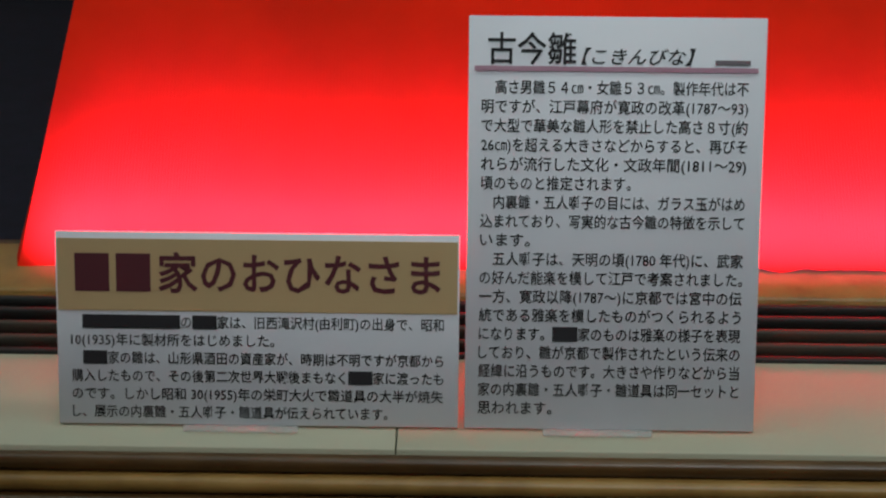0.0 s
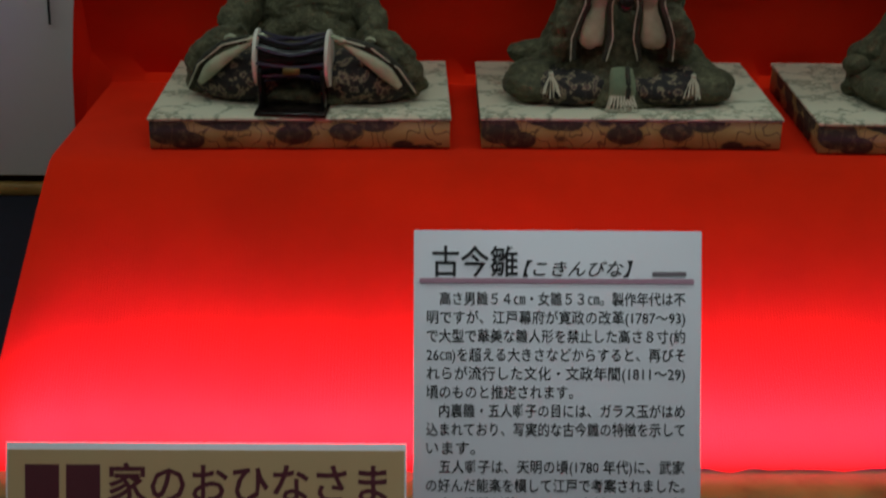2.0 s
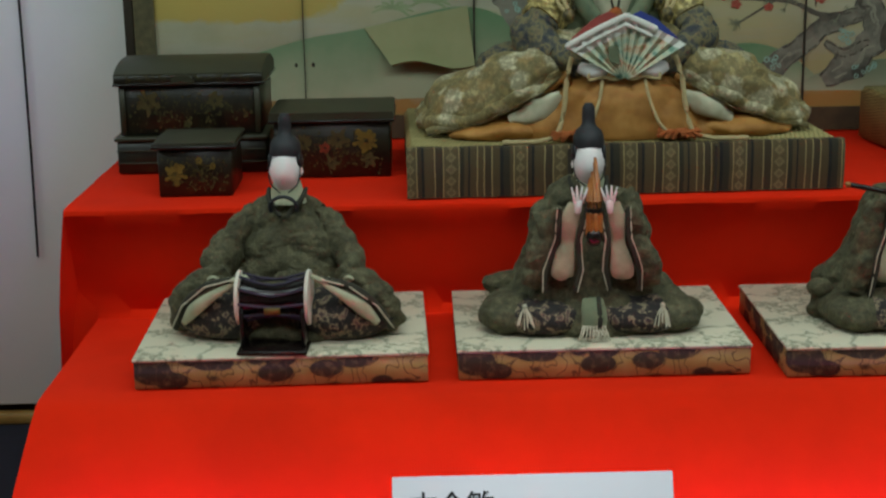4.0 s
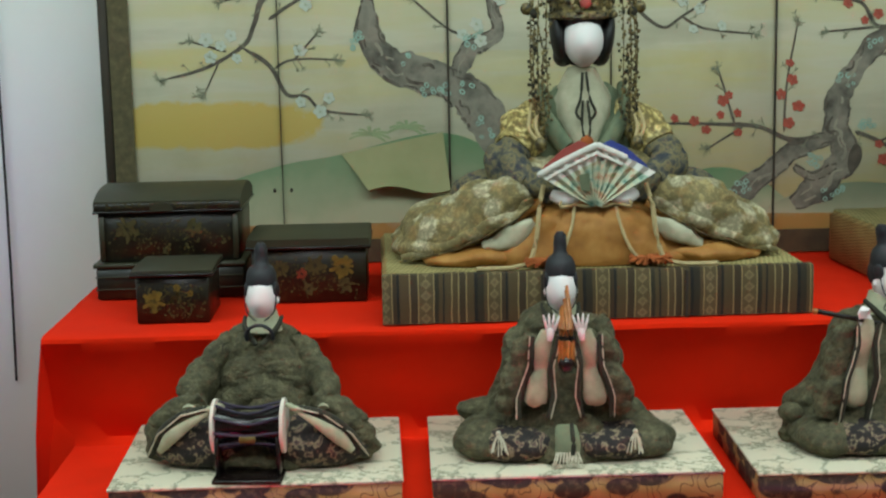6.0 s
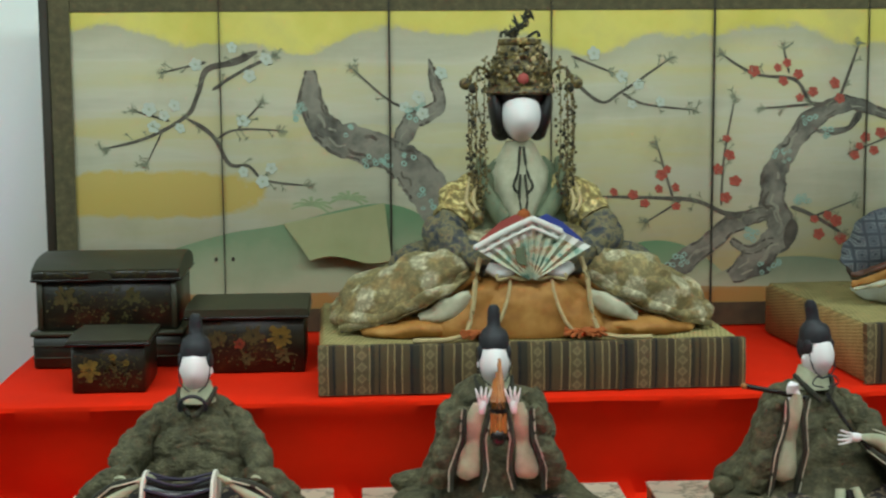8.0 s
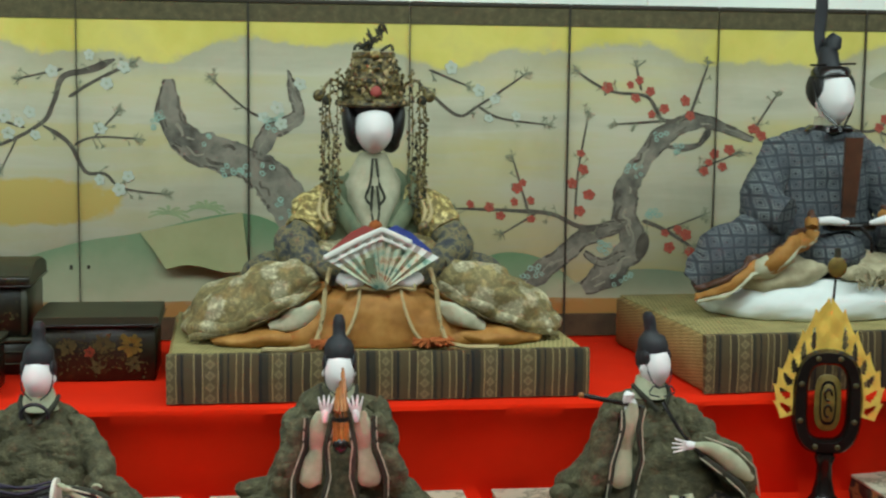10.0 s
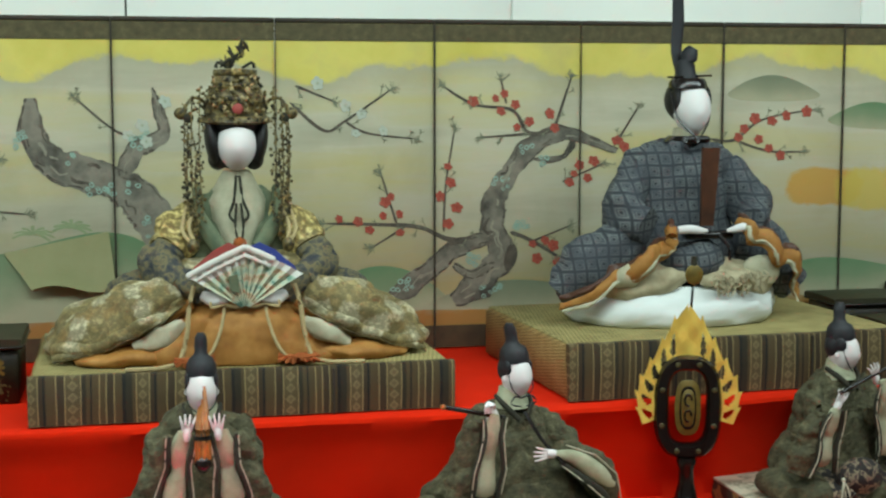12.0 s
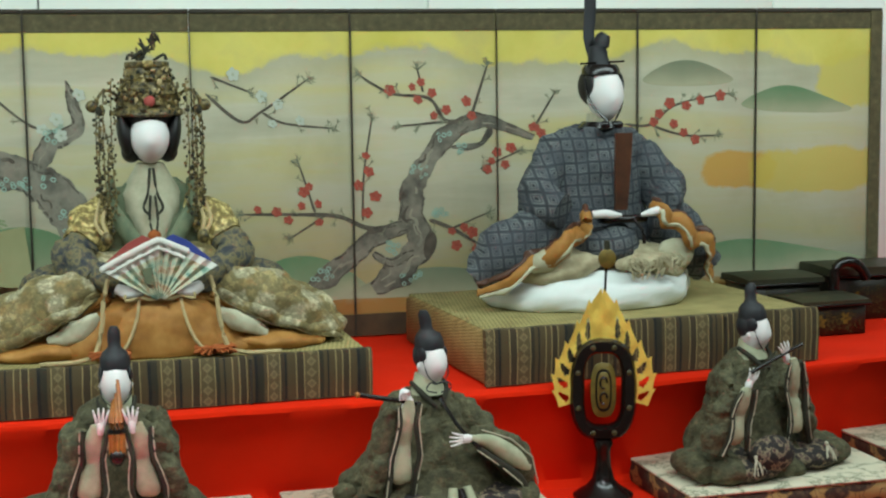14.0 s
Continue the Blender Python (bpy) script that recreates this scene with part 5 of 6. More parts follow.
# player with the long pipe
s = Shape()
seated_robe(s, 0.165, 0.118, seed=6)
skirt_front(s, 3)
sleeve(s, [(-0.050, 0.008, 0.194), (-0.078, -0.020, 0.160), (-0.084, -0.052, 0.155), (-0.078, -0.068, 0.186)], [0.024, 0.028, 0.026, 0.017])
hanging_sleeve(s, -0.074, -0.090, 0.206, 0.080, -0.05)
s.tube([(-0.078, -0.078, 0.194), (-0.070, -0.082, 0.214), (-0.082, -0.084, 0.228)], [0.009, 0.0085, 0.006], 2, 8)
for i in range(3):
    s.tube([(-0.080 + 0.004 * i, -0.086, 0.226), (-0.084 + 0.004 * i, -0.094, 0.238 - 0.002 * i), (-0.092 + 0.005 * i, -0.100, 0.234), (-0.092 + 0.005 * i, -0.099, 0.222)], [0.0036, 0.0030, 0.0026, 0.0018], 2, 7)
s.tube([(-0.160, -0.094, 0.238), (-0.10, -0.090, 0.222), (-0.052, -0.084, 0.208)], [0.0042, 0.0042, 0.0042], 8, 8)
s.ell((-0.161, -0.094, 0.238), (0.005, 0.005, 0.005), 6, 8, 6)
sleeve(s, [(0.050, 0.008, 0.194), (0.080, -0.026, 0.155), (0.088, -0.058, 0.126), (0.070, -0.080, 0.130)], [0.024, 0.030, 0.028, 0.020])
s.tube([(0.028, -0.100, 0.142), (0.060, -0.104, 0.134), (0.100, -0.100, 0.104), (0.138, -0.088, 0.074)], [0.006, 0.012, 0.0165, 0.009], 1, 16, 0.8, sub=6)
n = len(s.v)
s.tube([(0.044, -0.080, 0.150), (0.092, -0.080, 0.122), (0.128, -0.070, 0.082), (0.148, -0.054, 0.024)], [0.012, 0.027, 0.033, 0.024], 0, 28, 0.9, sub=8)
s.crease(0.004, 30, n, 7, 0.7).pleat(0.007, 70, n, -0.6, 5)
s.tube([(0.036, -0.106, 0.128), (0.080, -0.108, 0.092), (0.118, -0.098, 0.058), (0.142, -0.082, 0.018)], [0.004, 0.007, 0.008, 0.006], 7, 10, sub=6)
dashes(s, [(0.046, -0.104, 0.156), (0.098, -0.106, 0.134), (0.142, -0.096, 0.094), (0.166, -0.076, 0.028)], 0.0014, 6)
dashes(s, [(0.034, -0.112, 0.124), (0.078, -0.116, 0.088), (0.116, -0.106, 0.054), (0.140, -0.088, 0.016)], 0.0014, 8)
mitt(s, (0.022, -0.100, 0.143), (-1, 0, 0.1))
s.tube([(0.0, -0.050, 0.205), (0.012, -0.086, 0.165), (0.040, -0.110, 0.125)], 0.0032, 8, 6)
for e in (-1, 1):
    s.tube([(0, -0.034, 0.226), (e * 0.014, -0.044, 0.232), (e * 0.022, -0.046, 0.220), (e * 0.004, -0.046, 0.214)], 0.0014, 3, 5)
    s.tube([(e * 0.012, -0.116, 0.066), (e * 0.018, -0.128, 0.03), (e * 0.020, -0.130, 0.006)], [0.007, 0.010, 0.010], 1, 8)
s.tube([(0, -0.118, 0.064), (0.002, -0.130, 0.03), (0, -0.132, 0.008)], [0.006, 0.009, 0.007], 8, 8)
s.ell((-0.150, -0.005, 0.050), (0.020, 0.022, 0.016), 0, 10, 6)
head_and_hat(s, 0.004, -0.012, 0.262, -0.008, 12)
doll("musician_doll", s, DOLL, pose(0.632, 0.858, TOP1, 0, 0, 12), "seated musician doll in olive silk holding a long black pipe", MUSICIANS, 0.935)

# flute player, turned aside
s = Shape()
seated_robe(s, 0.150, 0.112, seed=9)
skirt_front(s, 4)
for e in (-1, 1):
    x = e * 0.056 - 0.052
    sleeve(s, [(e * 0.052, 0.008, 0.194), (e * 0.074, -0.022, 0.158), (e * 0.066 - 0.025, -0.060, 0.146), (x, -0.082, 0.180)], [0.025, 0.029, 0.028, 0.011])
    hanging_sleeve(s, x, -0.104, 0.190 + 0.018 * e, 0.080, e * 0.12)
    mitt(s, (e * 0.044 - 0.050, -0.096, 0.200 + 0.020 * e), (-e * 0.4, 0, 1))
    tassel(s, e * 0.085 - 0.01, -0.116, 0.052, seed=e + 15, n=11)
s.tube([(-0.095, -0.100, 0.204), (-0.03, -0.098, 0.224), (0.030, -0.098, 0.242)], 0.0036, 8, 8)
s.ell((-0.050, -0.108, 0.050), (0.048, 0.030, 0.034), 4, 20, 12)
s.tube([(-0.135, 0.02, 0.022), (-0.155, -0.02, 0.030), (-0.168, -0.075, 0.022)], [0.024, 0.026, 0.018], 0, 12, 1.1)
head_and_hat(s, 0.0, -0.014, 0.258, 0.004, 24)
FLUTE = doll("musician_doll", s, DOLL, pose(1.252, 0.955, TOP1, 0, 0, 18), "seated musician doll in olive silk playing a flute", MUSICIANS, 0.95)
tagged(copy_thing(MOUTH, pose(1.765, 1.03, TOP1 + 0.001, 0, 0, 10)), "seated musician doll in olive silk at the end of the row", "doll", MUSICIANS)


# ---- small drum on its stand ----
def small_drum(m):
    ob = thing("small_drum", m, "small laced drum with white skins on a black stand", "drum")
    part("shell", Shape().loft([[(x, r * math.cos(a), 0.072 + r * math.sin(a)) for a in (2 * math.pi * j / 20 for j in range(20))] for x, r in ((-0.046, 0.030), (-0.02, 0.020), (0.02, 0.020), (0.046, 0.030))]), LACQUER, ob)
    for x in (-0.050, 0.050):
        e = 1 if x > 0 else -1
        part("drum_skin", Shape().loft([[(x + d, r * math.cos(a), 0.072 + r * math.sin(a)) for a in (2 * math.pi * j / 24 for j in range(24))] for d, r in ((-0.003, 0.037), (-0.002, 0.040), (0.002, 0.040), (0.003, 0.037))]), SKIN_DRUM, ob, "white drum skin")
    for i in range(10):
        a, b = 2 * math.pi * i / 10, 2 * math.pi * (i + 0.5) / 10
        s = Shape().tube([(-0.049, 0.036 * math.cos(a), 0.072 + 0.036 * math.sin(a)), (0, 0.027 * math.cos(b), 0.072 + 0.027 * math.sin(b)), (0.049, 0.036 * math.cos(a), 0.072 + 0.036 * math.sin(a))], 0.0022, 0, 5)
        part("lacing_cord", s, PURPLE, ob)
    part("stand_plate", Shape().box(-0.050, 0.050, -0.052, 0.045, 0.0, 0.006, 0, 0.001), LACQUER, ob)
    for x in (-0.047, 0.041):
        part("stand_side", Shape().box(x, x + 0.006, -0.034, 0.034, 0.006, 0.064, 0, 0.001), LACQUER, ob)
    part("stand_back", Shape().box(-0.041, 0.041, 0.028, 0.034, 0.006, 0.040, 0, 0.001), LACQUER, ob)
    part("gilt_plate", Shape().box(-0.012, 0.012, -0.030, -0.027, 0.054, 0.064, 0, 0.001), GOLD_PAINT, ob)
    return ob


small_drum(pose(-0.326, 0.742, TOP1, 0, 0, -3))


# ---- great drum with gilt flames ----
def great_drum(m):
    ob = thing("flame_drum", m, "black lacquer drum frame with gilt openwork flames on a stand", "drum")
    s = Shape()
    s.loft([ring(0, 0, z, r, r * 0.9, 24) for z, r in ((0.0005, 0.052), (0.006, 0.054), (0.012, 0.046), (0.022, 0.030), (0.034, 0.020), (0.060, 0.014), (0.085, 0.013), (0.100, 0.018), (0.106, 0.016))])
    part("foot", s, LACQUER, ob)
    cz, a0, b0 = 0.196, 0.046, 0.078
    n = 48
    rings = []
    for i in range(n + 1):
        a = 2 * math.pi * i / n
        sq = 1.0 / (abs(math.cos(a)) ** 3 + abs(math.sin(a)) ** 3) ** (1 / 3)
        c = Vector((a0 * sq * math.cos(a), 0, cz + b0 * sq * math.sin(a)))
        d = Vector((math.cos(a), 0, math.sin(a)))
        rings.append([c + d * u + Vector((0, v, 0)) for u, v in ((-0.013, -0.006), (-0.008, -0.013), (0.008, -0.013), (0.013, -0.006), (0.013, 0.010), (-0.013, 0.010))])
    part("drum_frame", Shape().loft(rings, 0, False), LACQUER, ob, "oval black lacquer frame with gilt studs")
    for i in range(8):
        a = 2 * math.pi * (i + 0.5) / 8
        part("stud", Shape().ell((a0 * 1.06 * math.cos(a), -0.0135, cz + b0 * 1.06 * math.sin(a)), (0.005, 0.0016, 0.005), 0, 10, 6), DIM_GOLD, ob)
    oval = lambda k, y, kx, kz: [(kx * math.cos(a) / (abs(math.cos(a)) ** 3 + abs(math.sin(a)) ** 3) ** (1 / 3), y, cz + kz * math.sin(a) / (abs(math.cos(a)) ** 3 + abs(math.sin(a)) ** 3) ** (1 / 3)) for a in (2 * math.pi * j / 32 for j in range(32))]
    part("drum_face", Shape().loft([oval(0, 0.008, 0.020, 0.046), oval(0, -0.008, 0.0225, 0.049), oval(0, -0.010, 0.020, 0.046)]), GOLD_PAINT, ob, "gilt drum face with a dark crest")
    part("face_ring", Shape().loft([oval(0, -0.0105, 0.0145, 0.038), oval(0, -0.0118, 0.0140, 0.037)]), LACQUER, ob)
    part("face_field", Shape().loft([oval(0, -0.0119, 0.0115, 0.033), oval(0, -0.0128, 0.0110, 0.032)]), GOLD_PAINT, ob)
    s = Shape()
    for e in (-1, 1):
        s.tube([(0.006 * math.cos(a), -0.0132, cz + e * 0.014 + 0.010 * math.sin(a)) for a in (i * 2 * math.pi / 10 for i in range(9))], 0.002, 0, 6)
    part("crest", s, LACQUER, ob)
    # openwork flames: a rim of tongues pierced by two rows of leaf-shaped gaps
    s = Shape()
    m2 = 168
    inner, outer = [], []
    for i in range(m2 + 1):
        a = math.radians(-16 + 212 * i / m2)
        up = max(0.0, math.sin(a))
        rise = min(1.0, 5 * min(i, m2 - i) / m2)
        side = i if i < m2 / 2 else m2 - i
        tongue = (side % 12) / 12
        lick = 0.008 * tongue ** 3 - 0.002
        inner.append(Vector((0.054 * math.cos(a), 0, 0.080 * math.sin(a))))
        outer.append(Vector(((0.084 + 0.012 * rise + lick) * math.cos(a) * (1 - 0.17 * up ** 2), 0, (0.108 + lick) * math.sin(a) + 0.062 * up ** 6 + 0.006 * tongue)))
    for i in range(m2):
        side = i if i < m2 / 2 else m2 - 1 - i
        crown = side > 68
        for lo, hi, at in ((0.0, 0.26, None), (0.26, 0.40, (3, 7)), (0.40, 0.54, (2, 8)), (0.54, 0.66, (4, 9)), (0.66, 0.74, (6, 9)), (0.74, 1.0, None)):
            if at and not crown and at[0] <= side % 12 <= at[1]:
                continue
            quad = [inner[i].lerp(outer[i], lo), inner[i + 1].lerp(outer[i + 1], lo), inner[i + 1].lerp(outer[i + 1], hi), inner[i].lerp(outer[i], hi)]
            bend = [Vector((p.x, 0.004 - 0.018 * (abs(p.x) / 0.1) + 0.002 * math.sin(p.x * 150) * math.cos(p.z * 110), p.z + cz)) for p in quad]
            s.loft([bend, [p + Vector((0, 0.003, 0)) for p in bend]])
    part("flame_rim", s, GOLD, ob, "gilt openwork flame rim", smooth=False)
    part("rod", Shape().tube([(0.004, 0.008, 0.352), (0.008, 0.004, 0.440)], 0.0022), LACQUER, ob)
    part("gilt_disc", Shape().loft([[(0.008 + r * math.cos(a), y, 0.428 + r * 1.15 * math.sin(a)) for a in (2 * math.pi * j / 20 for j in range(20))] for y, r in ((-0.002, 0.013), (0.0, 0.0155), (0.004, 0.0155), (0.006, 0.013))]), GOLD_PAINT, ob, "small dull gilt disc")
    part("finial", Shape().tube([(0.008, 0.004, 0.440), (0.008, 0.004, 0.460)], [0.006, 0.005], 0, 8), LACQUER_SHEEN, ob)
    return ob


great_drum(pose(0.980, 0.975, 0.3122, 0, 0, -14))


# ---- the empress doll ----
EMPRESS = (BROCADE, ORANGE_SILK, CREAM, PORCELAIN, HAIR, BRONZE, NAVY, GREEN_SILK, BROCADE_BRIGHT, TAN_CORD, ORANGE_CORD, FAN_PAPER, LACE, BLUE_LACQUER, RED_FAN, OLIVE_DARK)
s = Shape()
n = len(s.v)
s.skin([ring(0, 0.02, 0.001, 0.20, 0.15, 72, 0.04, 7), ring(0, 0.02, 0.06, 0.20, 0.15, 72, 0.04, 7), ring(0, 0.03, 0.12, 0.15, 0.11, 72, 0.03, 5), ring(0, 0.03, 0.17, 0.130, 0.085, 72, 0.02, 5),
        ring(0, 0.03, 0.22, 0.118, 0.072, 72, 0.02, 4), ring(0, 0.03, 0.258, 0.098, 0.060, 72), ring(0, 0.025, 0.285, 0.064, 0.046, 72), ring(0, 0.02, 0.30, 0.028, 0.03, 72)], 7)
for e in (-1, 1):
    # spread side skirts of brocade over orange under-robes
    s.ell((e * 0.190, -0.035, 0.060), (0.145, 0.120, 0.060), 0, 56, 28, (0, e * 10, 0))
    s.ell((e * 0.235, -0.010, 0.034), (0.112, 0.150, 0.036), 0, 56, 24, (0, e * 8, e * 14))
    s.ell((e * 0.165, -0.112, 0.020), (0.130, 0.074, 0.024), 1, 48, 20, (0, e * 5, -e * 10))
    s.tube([(e * 0.104, -0.176, 0.078), (e * 0.140, -0.182, 0.058), (e * 0.190, -0.170, 0.036)], [0.007, 0.019, 0.008], 2, 18, 0.55, sub=7)
    s.tube([(e * 0.09, -0.165, 0.108), (e * 0.15, -0.160, 0.076), (e * 0.22, -0.140, 0.040), (e * 0.30, -0.115, 0.012)], [0.008, 0.009, 0.009, 0.005], 1, 14, 0.8, sub=7)
    s.tube([(e * 0.10, -0.120, 0.122), (e * 0.175, -0.130, 0.096), (e * 0.250, -0.118, 0.056), (e * 0.330, -0.090, 0.018)], [0.024, 0.050, 0.046, 0.014], 0, 44, 0.9, sub=9)
    # turned-back hems hanging over the thighs
    s.tube([(e * 0.105, -0.172, 0.112), (e * 0.165, -0.180, 0.078), (e * 0.235, -0.160, 0.046), (e * 0.325, -0.120, 0.010)], [0.005, 0.010, 0.012, 0.006], 0, 14, 0.8, sub=9)
    s.tube([(e * 0.105, -0.178, 0.104), (e * 0.165, -0.188, 0.069), (e * 0.235, -0.170, 0.036), (e * 0.330, -0.128, 0.005)], 0.0014, 5, 8)
    s.ell((e * 0.105, -0.060, 0.138), (0.080, 0.070, 0.032), 0, 32, 16, (0, e * 22, 0))
    s.ell((e * 0.185, -0.030, 0.128), (0.060, 0.055, 0.020), 6, 28, 14, (0, e * 18, 0))
    # upper sleeves
    s.tube([(e * 0.070, 0.010, 0.256), (e * 0.106, -0.022, 0.222), (e * 0.130, -0.060, 0.184)], [0.028, 0.041, 0.040], 8, 26, 0.9, sub=8)
    s.tube([(e * 0.136, -0.060, 0.174), (e * 0.140, -0.092, 0.156), (e * 0.104, -0.132, 0.138)], [0.044, 0.040, 0.024], 6, 26, 0.9, sub=8)
    s.tube([(e * 0.104, -0.128, 0.146), (e * 0.082, -0.152, 0.130), (e * 0.066, -0.162, 0.122)], [0.024, 0.022, 0.016], 6, 18, 0.9, sub=6)
s.crease(0.0075, 12, n, 3, 0.7).crease(0.0030, 34, n, 6, 0.7).pleat(0.0120, 36, n, 0.7, 1).rumple(0.002, 50, n)
# the rounded lap of the orange under-robe, pleated
n = len(s.v)
s.skin([[((0.104 * abs(math.cos(a)) ** 0.8 * (1 if math.cos(a) >= 0 else -1)) * wide, -0.118 + 0.080 * math.sin(a) * k, z) for a in (2 * math.pi * j / 96 for j in range(96))]
        for z, k, wide in ((0.002, 0.97, 2.00), (0.014, 1.0, 2.02), (0.034, 1.0, 1.74), (0.058, 0.98, 1.40), (0.080, 0.92, 1.12), (0.096, 0.76, 0.90), (0.106, 0.50, 0.60), (0.108, 0.2, 0.3))], 1, 7)
s.crease(0.005, 20, n, 4, 0.5).pleat(0.007, 42, n, 1.1, 2).rumple(0.0015, 40, n)
# chest, collar bands, face, hair
s.loft([ring(0, -0.010, 0.185, 0.030, 0.048, 28), ring(0, -0.004, 0.235, 0.050, 0.048, 28), ring(0, 0.002, 0.268, 0.055, 0.044, 28), ring(0, 0.002, 0.296, 0.038, 0.034, 28), ring(0, -0.004, 0.322, 0.024, 0.025, 28)], 2)
for e in (-1, 1):
    s.tube([(e * 0.070, 0.006, 0.288), (e * 0.070, -0.034, 0.242), (e * 0.034, -0.064, 0.186)], [0.012, 0.017, 0.016], 7, 14, 0.6, sub=6)
    s.tube([(e * 0.003, -0.040, 0.314), (e * 0.008, -0.052, 0.270), (e * 0.017, -0.060, 0.246), (e * 0.006, -0.064, 0.232)], 0.0026, 15, 6)
    s.tube([(e * 0.004, -0.052, 0.266), (e * 0.007, -0.064, 0.226), (e * 0.004, -0.072, 0.204)], 0.0024, 15, 6)
    s.tube([(e * 0.075, -0.03, 0.262), (e * 0.088, -0.068, 0.225), (e * 0.078, -0.098, 0.200)], 0.0035, 9, 6)
    s.tube([(e * 0.090, -0.03, 0.260), (e * 0.100, -0.068, 0.222), (e * 0.084, -0.098, 0.200)], 0.0035, 9, 6)
    s.ell((e * 0.082, -0.102, 0.196), (0.011, 0.009, 0.013), 5, 10, 8)
    # long cords down the lap
    s.tube([(e * 0.085, -0.172, 0.135), (e * 0.094, -0.188, 0.100), (e * 0.100, -0.196, 0.050), (e * 0.120, -0.205, 0.008), (e * 0.20, -0.21, 0.004)], 0.0042, 9, 7)
    s.tube([(e * 0.034, -0.176, 0.106), (e * 0.040, -0.190, 0.070), (e * 0.056, -0.200, 0.030), (e * 0.075, -0.205, 0.010)], 0.0030, 9, 6)
    for k in (-1, 1):
        s.tube([(e * 0.034, -0.176, 0.106), (e * 0.034 + k * 0.018, -0.180, 0.114), (e * 0.034 + k * 0.024, -0.186, 0.100), (e * 0.034, -0.181, 0.104)], 0.0030, 9, 6)
    tuft = random.Random(e + 40)
    for _ in range(90):
        x, a = tuft.uniform(0.052, 0.124), tuft.uniform(-0.014, 0.014)
        s.tube([(e * 0.085, -0.204, 0.012), (e * (x + 0.085) / 2, -0.208 + a * 0.5, 0.016), (e * x, -0.206 + a, 0.004 + tuft.uniform(0, 0.016))], 0.0030, 10, 5)
    s.tube([(e * 0.070, -0.165, 0.118), (e * 0.050, -0.176, 0.112), (e * 0.028, -0.180, 0.114)], [0.009, 0.012, 0.006], 3, 10)
s.ell((0, -0.070, 0.196), (0.012, 0.008, 0.012), 10, 10, 8)
s.egg((0, -0.028, 0.367), (0.0350, 0.043, 0.045), 3, 30, 20)
s.ell((0, -0.014, 0.402), (0.042, 0.044, 0.020), 4, 22, 12)
s.ell((0, 0.012, 0.372), (0.050, 0.042, 0.050), 4, 22, 14)
for e in (-1, 1):
    s.ell((e * 0.0430, -0.012, 0.374), (0.0130, 0.034, 0.043), 4, 20, 14, (0, e * 8, 0))
    s.ell((e * 0.032, 0.002, 0.342), (0.018, 0.032, 0.020), 4, 18, 12)
# crown: stacked gilt bands, leaves and a bird-like crest
TIERS = ((0.404, 0.054), (0.408, 0.064), (0.416, 0.062), (0.420, 0.055), (0.440, 0.054), (0.444, 0.057), (0.449, 0.052), (0.466, 0.045), (0.470, 0.047), (0.474, 0.040), (0.490, 0.036), (0.493, 0.039), (0.501, 0.038), (0.503, 0.020))
s.loft([ring(0, -0.006, z, r, r * 0.95, 40, 0.02, 10, z * 90) for z, r in TIERS], 5)
rnd = random.Random(11)
for i in range(330):
    a, z = rnd.uniform(0, 2 * math.pi), rnd.uniform(0.406, 0.492)
    r = next(q for h, q in reversed(TIERS) if h <= z) + rnd.uniform(-0.001, 0.003)
    s.ell((r * math.cos(a), -0.006 + r * math.sin(a), z), (rnd.uniform(0.002, 0.0055), 0.002, rnd.uniform(0.002, 0.0055)), (5, 5, 5, 15, 5, 9)[rnd.randrange(6)], 6, 4, (0, rnd.uniform(0, 90), math.degrees(a) + 90))
s.ell((0, -0.062, 0.432), (0.010, 0.005, 0.010), 14, 12, 8)
s.box(-0.009, 0.009, -0.050, -0.038, 0.490, 0.503, 8, 0.002)
for i in range(26):
    a = rnd.uniform(-0.9, 1.1)
    h = i / 25
    x, z = -0.010 + 0.030 * h ** 1.5 + rnd.uniform(-0.012, 0.012) * (1 - 0.4 * h), 0.506 + 0.040 * h
    s.ell((x, -0.008 + rnd.uniform(-0.006, 0.006), z), (rnd.uniform(0.0018, 0.0034), 0.002, rnd.uniform(0.009, 0.017)), 15 if rnd.random() < 0.6 else 5, 7, 5, (0, math.degrees(a), rnd.uniform(-30, 30)))
for e in (-1, 1):
    s.tube([(e * 0.012, -0.008, 0.503), (e * 0.030, -0.010, 0.514), (e * 0.034, -0.010, 0.504)], 0.003, 15, 6)
